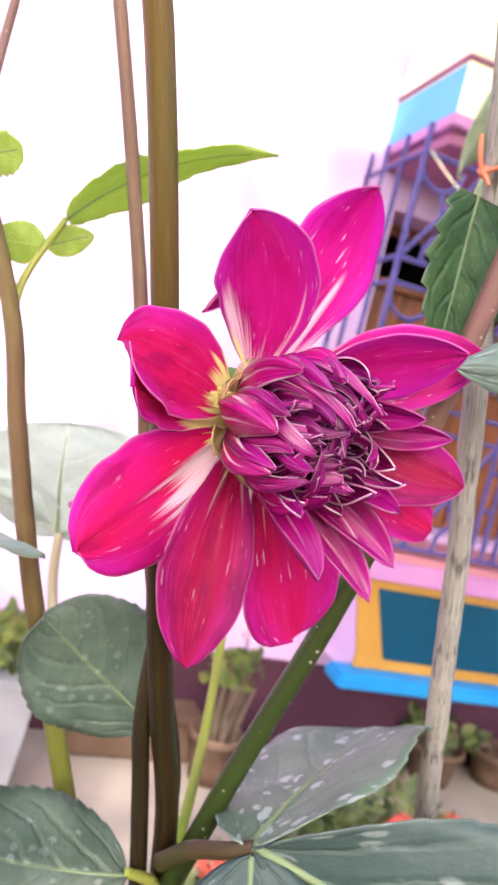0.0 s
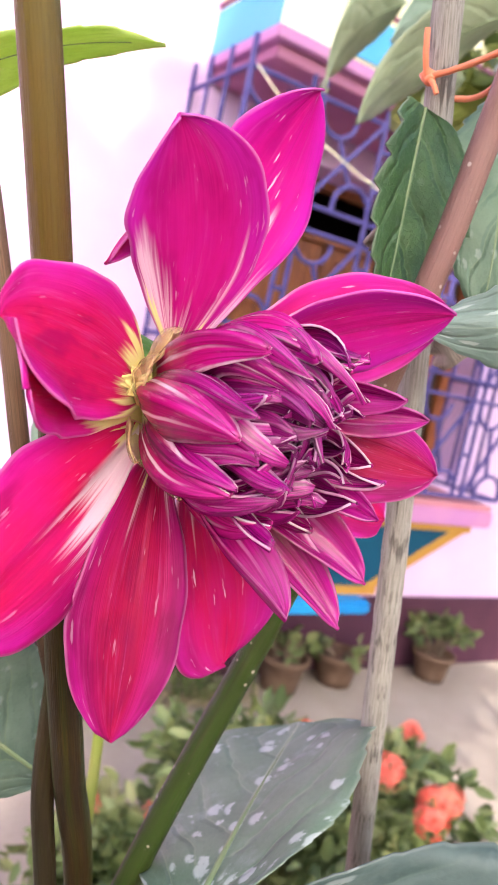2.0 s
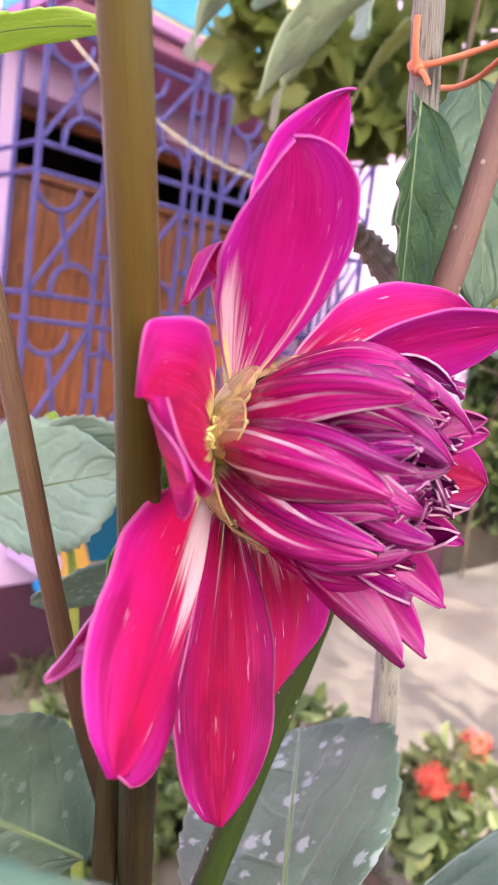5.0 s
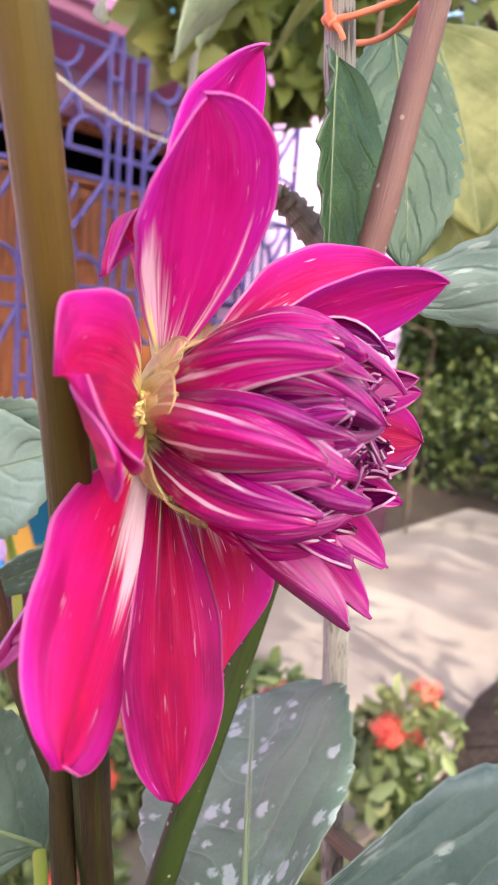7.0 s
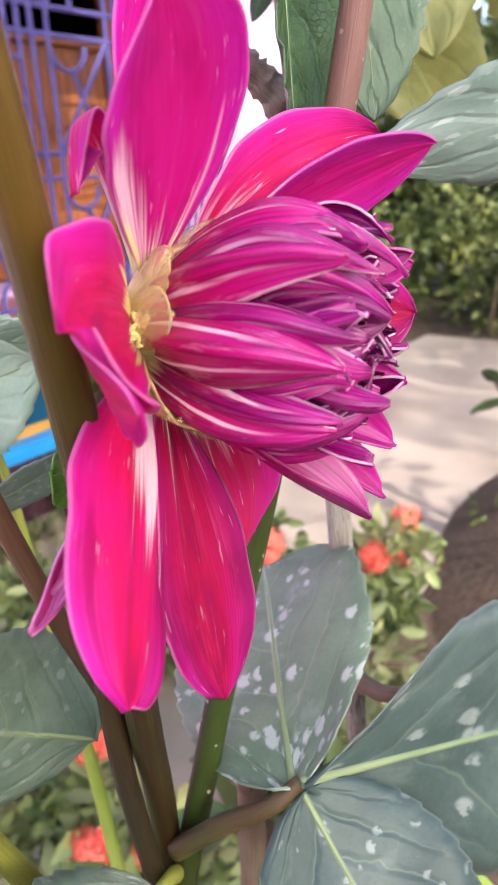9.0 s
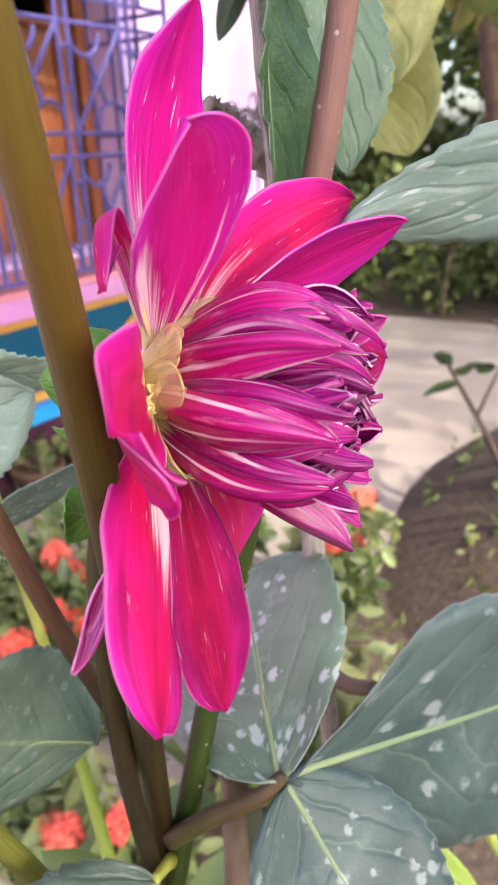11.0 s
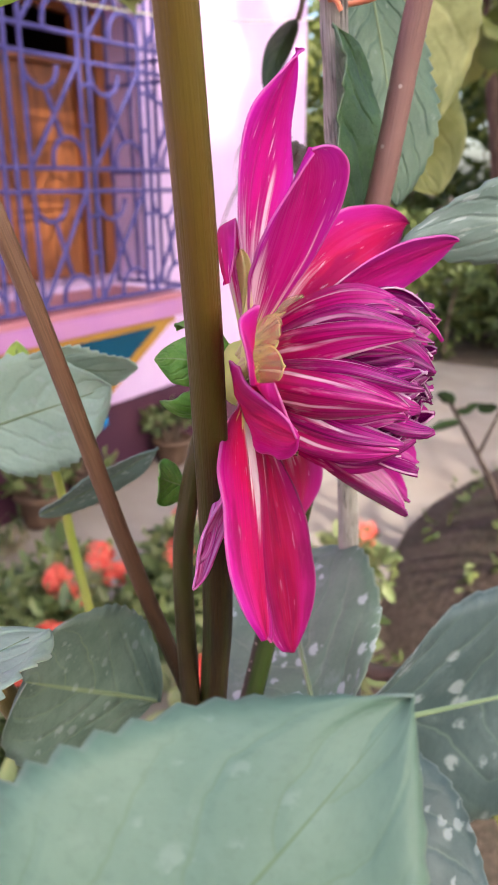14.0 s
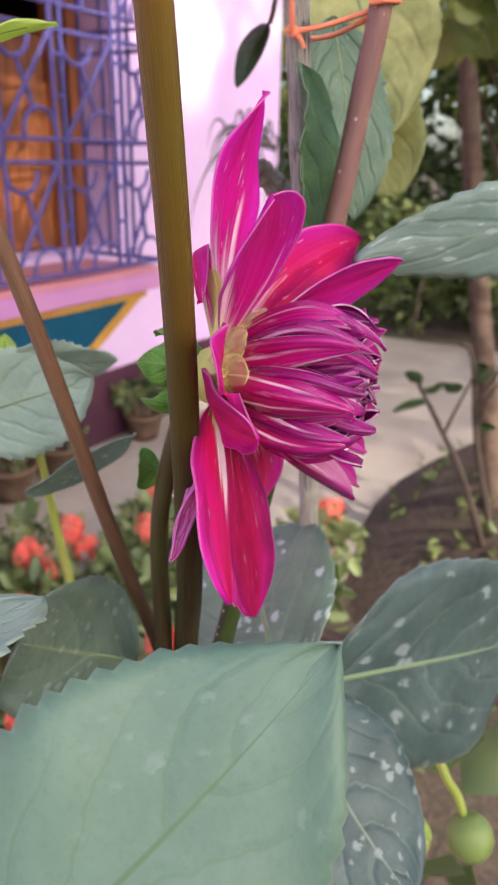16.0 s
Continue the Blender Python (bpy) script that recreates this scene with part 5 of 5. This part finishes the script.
leaf((0.443, 0.437, 1.674), (0.440, 0.395, 1.562), (-0.6, 0.7, 0.1), 0.086, LEAF_YELLOW, 0.05, 0.2, 0.02, seed=8, label="yellowing broad leaf hanging limp")
leaf((0.459, 0.446, 1.624), (0.457, 0.391, 1.529), (-0.6, 0.7, 0.1), 0.080, LEAF_OLIVE, -0.05, 0.2, 0.02, seed=9, label="olive broad leaf hanging limp")
leaf((0.440, 0.525, 1.735), (0.329, 0.508, 1.634), (0.3, 0.6, -0.6), 0.060, LEAF_BLEACH, 0.08, 0.15, 0.03, seed=10)
leaf((0.491, 0.707, 1.816), (0.391, 0.644, 1.695), (0.3, 0.6, -0.6), 0.070, LEAF_BLEACH, 0.08, 0.15, 0.03, seed=11)
leaf((0.5427, 0.6683, 1.8303), (0.4463, 0.6561, 1.7537), (0.3, 0.6, -0.6), 0.052, LEAF_MINT, 0.08, 0.15, 0.04, seed=32)
leaf((0.5626, 0.6971, 1.7761), (0.5062, 0.6784, 1.6871), (0.3, 0.6, -0.6), 0.058, LEAF_BLEACH, 0.08, 0.15, 0.03, seed=33)
leaf((0.5601, 0.6298, 1.8284), (0.5176, 0.602, 1.7492), (0.4, 0.6, -0.3), 0.060, LEAF_MINT, 0.06, 0.15, 0.04, seed=34)
leaf((0.676, 0.6752, 1.8252), (0.6008, 0.6798, 1.7342), (0.4, 0.6, -0.3), 0.060, LEAF_OLIVE, 0.06, 0.15, 0.04, seed=35)
leaf((0.108, 0.412, 1.542), (0.180, 0.401, 1.587), (0.18, 0.90, -0.36), 0.029, LEAF_LIME, -0.115, 0.1, 0.06, seed=12, wide=0.42, sharp=1.0, tooth_count=9, label="long lime green young leaf")
own(tube("stem", [(0.076, 0.411, 1.548), (0.0717, 0.428, 1.5821), (0.0737, 0.430, 1.631), (0.079, 0.436, 1.72)], lambda s: 0.0022 - 0.0006 * s, STEM_PLUM, plant, 30, 10))
leaf((0.0722, 0.424, 1.5560), (0.0870, 0.420, 1.5640), (0.2, 0.3, -1), 0.0170, LEAF_LIME, 0.03, 0.1, 0.09, seed=41, tooth_count=7, wide=0.5, sharp=0.5)
leaf((0.1035, 0.417, 1.5310), (0.0832, 0.422, 1.5285), (0.0, 0.35, -1), 0.0165, LEAF_LIME, 0.05, 0.1, 0.05, seed=13)
leaf((0.1030, 0.417, 1.5310), (0.1195, 0.413, 1.5385), (0.0, 0.35, -1), 0.0120, LEAF_LIME, 0.0, 0.1, 0.08, seed=14)
leaf((0.143, 0.5175, 1.397), (0.135, 0.5275, 1.455), (1, -0.2, 0), 0.084, LEAF_BACKLIT, 0.05, 0.1, 0.02, seed=15, wide=0.9, sharp=0.4, label="leaf coloured pale as if backlit")
leaf((0.143, 0.5175, 1.397), (0.102, 0.520, 1.418), (0.3, 0.1, -1), 0.026, LEAF_BACKLIT, 0.03, 0.1, 0.03, seed=36)
leaf((0.143, 0.5175, 1.397), (0.170, 0.512, 1.406), (0.2, 0.1, -1), 0.014, LEAF_BACKLIT, 0.03, 0.1, 0.03, seed=37)
own(tube("stem", [(0.195, 0.392, 1.20), (0.165, 0.470, 1.29), (0.147, 0.512, 1.362), (0.143, 0.5175, 1.397)], lambda s: 0.0036 - 0.0012 * s, STEM_PALE, plant, 30, 10))
leaf((0.2140, 0.4780, 1.448), (0.2114, 0.4745, 1.4758), (0.7, -0.6, 0.2), 0.015, LEAF_LIME, 0.05, 0.2, 0.06, seed=38)
leaf((0.2140, 0.4780, 1.448), (0.2230, 0.4680, 1.4660), (0.5, -0.4, -0.5), 0.012, LEAF_LIME, 0.05, 0.2, 0.06, seed=39)
leaf((0.1800, 0.382, 1.3600), (0.1315, 0.390, 1.3965), (-0.005, 0.006, -0.072), 0.059, LEAF_TRAIL, 0.04, 0.10, 0.02, sharp=0.5, seed=16, label="grey green leaf with a white miner trail", trail=True)
own(tube("petiole", [(0.190, 0.362, 1.320), (0.194, 0.346, 1.336), (0.2005, 0.333, 1.345), (0.208, 0.3275, 1.3505)], lambda s: 0.0036 - 0.0012 * s, PETIOLE, plant, 24, 10))
own(tube("petiole", [(0.194, 0.368, 1.300), (0.188, 0.362, 1.312), (0.176, 0.358, 1.3185)], lambda s: 0.0030 - 0.0012 * s, STEM_LIME, plant, 16, 10))
leaf((0.177, 0.358, 1.3180), (0.104, 0.354, 1.330), (0.2, -0.5, -0.6), 0.052, LEAF_SHADE, 0.06, 0.2, 0.03, seed=17)
leaf((0.186, 0.480, 1.440), (0.215, 0.428, 1.464), (0.1, -0.1, -1), 0.050, LEAF_MINT, 0.03, 0.12, 0.04, seed=18)
leaf((0.198, 0.455, 1.472), (0.232, 0.428, 1.467), (0.3, 0.3, -0.6), 0.026, LEAF_MINT, 0.06, 0.1, 0.07, seed=19)
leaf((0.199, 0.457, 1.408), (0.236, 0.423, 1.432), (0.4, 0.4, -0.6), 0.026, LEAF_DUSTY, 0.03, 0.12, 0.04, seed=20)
leaf((0.1755, 0.3610, 1.449), (0.1630, 0.3610, 1.457), (0.2, -0.2, -1), 0.014, SEPAL, 0.1, 0.3, 0.02, seed=21)
leaf((0.072, 0.377, 1.4190), (0.1245, 0.368, 1.4255), (0.1, -1.0, 0.25), 0.058, LEAF_MINT, 0.03, 0.1, 0.07, seed=22, wide=0.5, sharp=0.8, tooth_count=9)

own(tube("stem", [(0.235, 0.385, 0.0), (0.238, 0.378, 0.8), (0.2403, 0.3723, 1.255), (0.2408, 0.3700, 1.292)], lambda s: 0.0062 - 0.0012 * s, BARK, plant, 60, 12, 0.08, "old woody brown cut stem"))
leaf((0.372, 0.300, 1.125), (0.356, 0.381, 1.192), (0.5, 0.0, 0.9), 0.024, LEAF_LIME, 0.06, 0.2, 0.02, seed=40, sharp=0.9, label="narrow lime green leaf low in the bed")
own(tube("petiole", [(0.236, 0.378, 0.95), (0.34, 0.32, 1.04), (0.372, 0.300, 1.125)], lambda s: 0.002, STEM_LIME, plant, 20, 8))

# bud and lower leaves
own(tube("stem", [(0.212, 0.383, 0.95), (0.285, 0.350, 1.13), (0.322, 0.305, 1.238), (0.318, 0.280, 1.232), (0.311, 0.268, 1.219)], lambda s: 0.0034 - 0.0012 * s, STEM_LIME, plant, 40, 10))
bud_v, bud_f = tube_data(smooth_line([(0.312, 0.270, 1.222), (0.310, 0.2665, 1.216), (0.308, 0.263, 1.208), (0.3065, 0.2605, 1.201)], 14), lambda s: 0.003 + 0.0095 * math.sin(math.pi * min(0.97, 0.08 + s * 0.9)) ** 0.7, 14, 0.02)
own(mesh_object("bud", bud_v, bud_f, BUD, plant, label="round closed green flower bud"))
own(leaf_cloud("lower_leaves", [(0.50, 0.33, 0.92, 0.13), (0.42, 0.50, 0.90, 0.14), (0.34, 0.27, 0.88, 0.14), (0.27, 0.55, 0.98, 0.10)], 70, 0.10, HEDGE, plant, 91, 1.7))

# ---- stake and tie ----
stake = thing("garden_stake", "weathered grey wooden stake beside the dahlia", "stake", (0.57, 0.40, 0.0))
made = tube("shaft", [(0.577, 0.4047, -0.05), (0.446, 0.384, 0.60), (0.3045, 0.3619, 1.30), (0.2715, 0.3564, 1.475), (0.2336, 0.3505, 1.65), (0.203, 0.346, 1.80), (0.173, 0.341, 1.95)], lambda s: 0.0046 - 0.0003 * s, STAKE, stake, 140, 14, 0.06)
made.matrix_parent_inverse = stake.matrix_world.inverted()
made = tube("branch_stub", [(0.300, 0.364, 1.315), (0.294, 0.345, 1.317), (0.291, 0.3328, 1.3226)], lambda s: 0.0042 - 0.001 * s, BARK, stake, 14, 10, 0.1)
made.matrix_parent_inverse = stake.matrix_world.inverted()
stake.location += BED
tie = thing("twine_tie", "orange plastic twine knotted round stake and stem", "twine", (0.245, 0.345, 1.59))


def twine(points, r=0.0009):
    ob = tube("strand", points, r, TIE, tie, 40, 8, 0.12)
    ob.matrix_parent_inverse = tie.matrix_world.inverted()


twine([(0.240, 0.351, 1.590), (0.2425, 0.340, 1.5915), (0.2455, 0.329, 1.5945), (0.2475, 0.320, 1.597), (0.2440, 0.3155, 1.597), (0.2385, 0.3175, 1.5965), (0.2385, 0.323, 1.596)])
twine([(0.240, 0.351, 1.590), (0.249, 0.3575, 1.590), (0.257, 0.352, 1.590), (0.2565, 0.342, 1.591), (0.2485, 0.328, 1.5935), (0.2475, 0.321, 1.596)])
twine([(0.240, 0.351, 1.589), (0.2370, 0.3500, 1.594), (0.2345, 0.3490, 1.6010)], 0.0009)
twine([(0.240, 0.351, 1.590), (0.2400, 0.3480, 1.5875), (0.2412, 0.3470, 1.5850)], 0.0008)
twine([(0.2400, 0.3495, 1.5885), (0.2405, 0.3515, 1.591), (0.2395, 0.3525, 1.5895)], 0.0016)
tie.location += BED
twig = thing("broken_twig", "broken dry grey brown branch stub", "branch", (0.26, 0.38, 1.55))
made = tube("stub", [(0.2505, 0.3745, 1.5490), (0.258, 0.371, 1.5440), (0.2724, 0.366, 1.5321), (0.288, 0.362, 1.516)], lambda s: 0.0034 + 0.0026 * s, STUB, twig, 40, 12, 0.30)
made.matrix_parent_inverse = twig.matrix_world.inverted()
twig.location += BED

# dark leaf hanging from a dry twig in front of the wall
leaf((0.4489, 0.4806, 1.6284), (0.4423, 0.5009, 1.5927), (0.5, -0.6, -0.3), 0.015, LEAF_SHADY, 0.30, 0.9, 0.02, seed=31, rib=False)
own(tube("twig", [(0.4489, 0.4806, 1.6284), (0.4486, 0.4771, 1.6396), (0.446, 0.470, 1.68), (0.44, 0.46, 1.75)], 0.0016, BARK, plant, 16, 8))

# ---- young tree over the bed ----
young = thing("tree", "slender young tree with large mottled yellow-green leaves", "tree", (2.65, 0.68, 0), "garden trees")
made = [tube("trunk", [(2.65, 0.68, 0), (2.74, 0.80, 0.6), (2.81, 0.93, 1.16), (2.91, 1.12, 2.1), (3.0, 1.25, 3.0)], lambda s: 0.044 * (1.1 - 0.5 * s), BARK_DARK, young, 40, 12, 0.06)]
made.append(tube("trunk", [(2.80, 0.66, 0), (2.86, 0.78, 0.7), (2.95, 0.92, 1.6), (3.05, 1.1, 2.6)], lambda s: 0.020 * (1.1 - 0.5 * s), BARK_DARK, young, 30, 8, 0.06))
crown = [(1.13, 1.33, 2.13, 0.10), (1.20, 1.27, 2.06, 0.12), (1.30, 1.16, 2.10, 0.12), (1.42, 1.25, 2.26, 0.12), (1.50, 1.10, 2.18, 0.18), (1.60, 0.88, 1.97, 0.10), (1.84, 0.86, 1.97, 0.16), (2.1, 0.7, 2.2, 0.35), (2.3, 0.4, 1.9, 0.35), (2.6, 0.2, 2.2, 0.4), (2.7, 0.1, 1.6, 0.35)]
for c in crown:
    made.append(tube("limb", [(2.92, 1.13, 2.15), ((2.92 + c[0]) / 2, (1.1 + c[1]) / 2, 2.4), c[:3]], lambda s: 0.016 * (1.15 - s), BARK_DARK, young, 14, 7))
made.append(leaf_cloud("crown", crown, 1050, 0.105, TREE, young, 61, 1.8))
for m in made:
    m.matrix_parent_inverse = young.matrix_world.inverted()
young.location += Vector((0.03, 0.03, 0.0))

# ---- small shoots on the mound ----
shoot = thing("rose_shoot", "thin dark pruned shoot with a few green leaves", "shrub", (2.47, 0.84, 0.0))
made = []
for line, thick in (
    ([(2.50, 0.70, 0.18), (2.469, 0.842, 0.552), (2.469, 0.924, 0.692), (2.464, 1.035, 0.869)], 0.013),
    ([(2.52, 0.68, 0.18), (2.56, 0.82, 0.62), (2.583, 0.883, 0.937), (2.57, 0.93, 1.0)], 0.013),
    ([(2.469, 0.924, 0.692), (2.51, 0.90, 0.78), (2.53, 0.86, 0.90)], 0.007),
    ([(2.575, 0.86, 0.80), (2.61, 0.80, 0.90), (2.62, 0.78, 1.04)], 0.007),
    ([(2.57, 0.84, 0.70), (2.55, 0.80, 0.84), (2.56, 0.72, 0.95)], 0.007),
):
    made.append(tube("branch", line, lambda s: thick * (1.1 - 0.6 * s), SHOOT, shoot, 24, 8, 0.1))
for k, (b, t) in enumerate((((2.465, 0.99, 0.80), (2.393, 1.086, 0.765)), ((2.466, 1.01, 0.84), (2.512, 0.953, 0.865)), ((2.512, 0.953, 0.862), (2.56, 0.90, 0.84)), ((2.58, 0.88, 0.93), (2.63, 0.84, 0.90)), ((2.57, 0.85, 0.72), (2.62, 0.78, 0.70)), ((2.53, 0.86, 0.89), (2.57, 0.80, 0.92)), ((2.62, 0.78, 1.02), (2.66, 0.72, 1.00)), ((2.56, 0.72, 0.94), (2.60, 0.66, 0.95)), ((2.465, 1.02, 0.86), (2.43, 1.07, 0.90)))):
    bl = leaf(b, t, (0.4, 0.3, -0.8), 0.055, LEAF_SHADY, 0.05, 0.3, 0.03, seed=70 + k, rib=False)
    bl.parent = shoot
    made.append(bl)
for m in made:
    m.matrix_parent_inverse = shoot.matrix_world.inverted()

# ---- fine leaved frond before the wall ----
frond = thing("palm_frond", "dark drooping palm frond before the lilac wall", "palm", (5.28, 2.95, 0.0))
made = [tube("stalk", [(5.28, 2.95, 0.0), (5.2, 2.92, 0.9), (4.7, 2.6, 1.42), (3.9, 2.2, 1.56), (3.50, 2.10, 1.60), (3.25, 2.17, 1.66), (3.10, 2.21, 1.62)], lambda s: 0.009 * (1.1 - 0.7 * s), BARK, frond, 30, 7)]
rngp = np.random.RandomState(9)
for k in range(22):
    q = smooth_line([(3.50, 2.10, 1.55), (3.25, 2.17, 1.66), (3.10, 2.21, 1.62)], 21)[k]
    d = np.array([rngp.uniform(-0.9, 0.5), rngp.uniform(-0.2, 0.2), rngp.uniform(-0.3, 0.55)])
    made.append(tube("leaflet", [q, q + 0.13 * unit(d), q + 0.24 * unit(d) + np.array([0, 0, -0.12]), q + 0.28 * unit(d) + np.array([0, 0, -0.26])], lambda s: 0.0085 * (1.05 - s), FROND, frond, 10, 4))
for m in made:
    m.matrix_parent_inverse = frond.matrix_world.inverted()

# ---- pots near the wall ----
bracket = thing("wall_planter", "mauve grey pot on an iron bracket on the wall", "planter", (1.21, 2.95, 1.10))
sub(bracket, "bracket", box(1.15, 1.27, 2.86, WY - 0.002, 1.085, 1.10, 0.003), IRON)
pv = [(1.21 + r * math.cos(2 * math.pi * j / 20), 2.96 + r * math.sin(2 * math.pi * j / 20), z) for r, z in ((0.055, 1.101), (0.078, 1.22), (0.085, 1.222), (0.085, 1.24), (0.074, 1.24), (0.0, 1.225)) for j in range(20)]
pf = [(i * 20 + j, i * 20 + (j + 1) % 20, (i + 1) * 20 + (j + 1) % 20, (i + 1) * 20 + j) for i in range(5) for j in range(20)] + [tuple(range(20))[::-1]]
for m in (mesh_object("pot", pv, pf, GREY_POT, bracket), leaf_cloud("foliage", [(1.21, 2.95, 1.27, 0.07), (1.19, 2.93, 1.20, 0.06)], 90, 0.05, BUSH, bracket, 5), blossom_ball("flower", (1.197, 2.93, 1.335), 0.03, 18, RED, bracket, 8)):
    m.matrix_parent_inverse = bracket.matrix_world.inverted()
tub = thing("plastic_tub", "grey plastic tub with a leafy green plant", "tub", (0.23, 2.64, 0.036))
sub(tub, "body", slanted(0.02, 0.425, 0.07, 0.39, 2.50, 2.80, 0.42, 0.036), GREY_POT)
sub(tub, "rim", box(0.005, 0.44, 2.485, 2.815, 0.421, 0.462, 0.008), GREY_POT)
m = leaf_cloud("foliage", [(0.10, 2.62, 0.52, 0.10), (0.22, 2.64, 0.55, 0.11), (0.34, 2.66, 0.53, 0.09)], 320, 0.07, TREE, tub, 6)
m.matrix_parent_inverse = tub.matrix_world.inverted()

# ---- slack wire across the window ----
wire = thing("slack_wire", "thin pale slack wire hung before the window", "wire", (1.45, 2.2, 2.2))
m = tube("strand", [(1.335, 2.585, 2.50), (1.37, 2.42, 2.36), (1.43, 2.25, 2.23), (1.73, 2.02, 2.07), (2.3, 1.6, 2.05), (2.92, 1.12, 2.2)], 0.0028, CREAM, wire, 60, 6)
m.matrix_parent_inverse = wire.matrix_world.inverted()
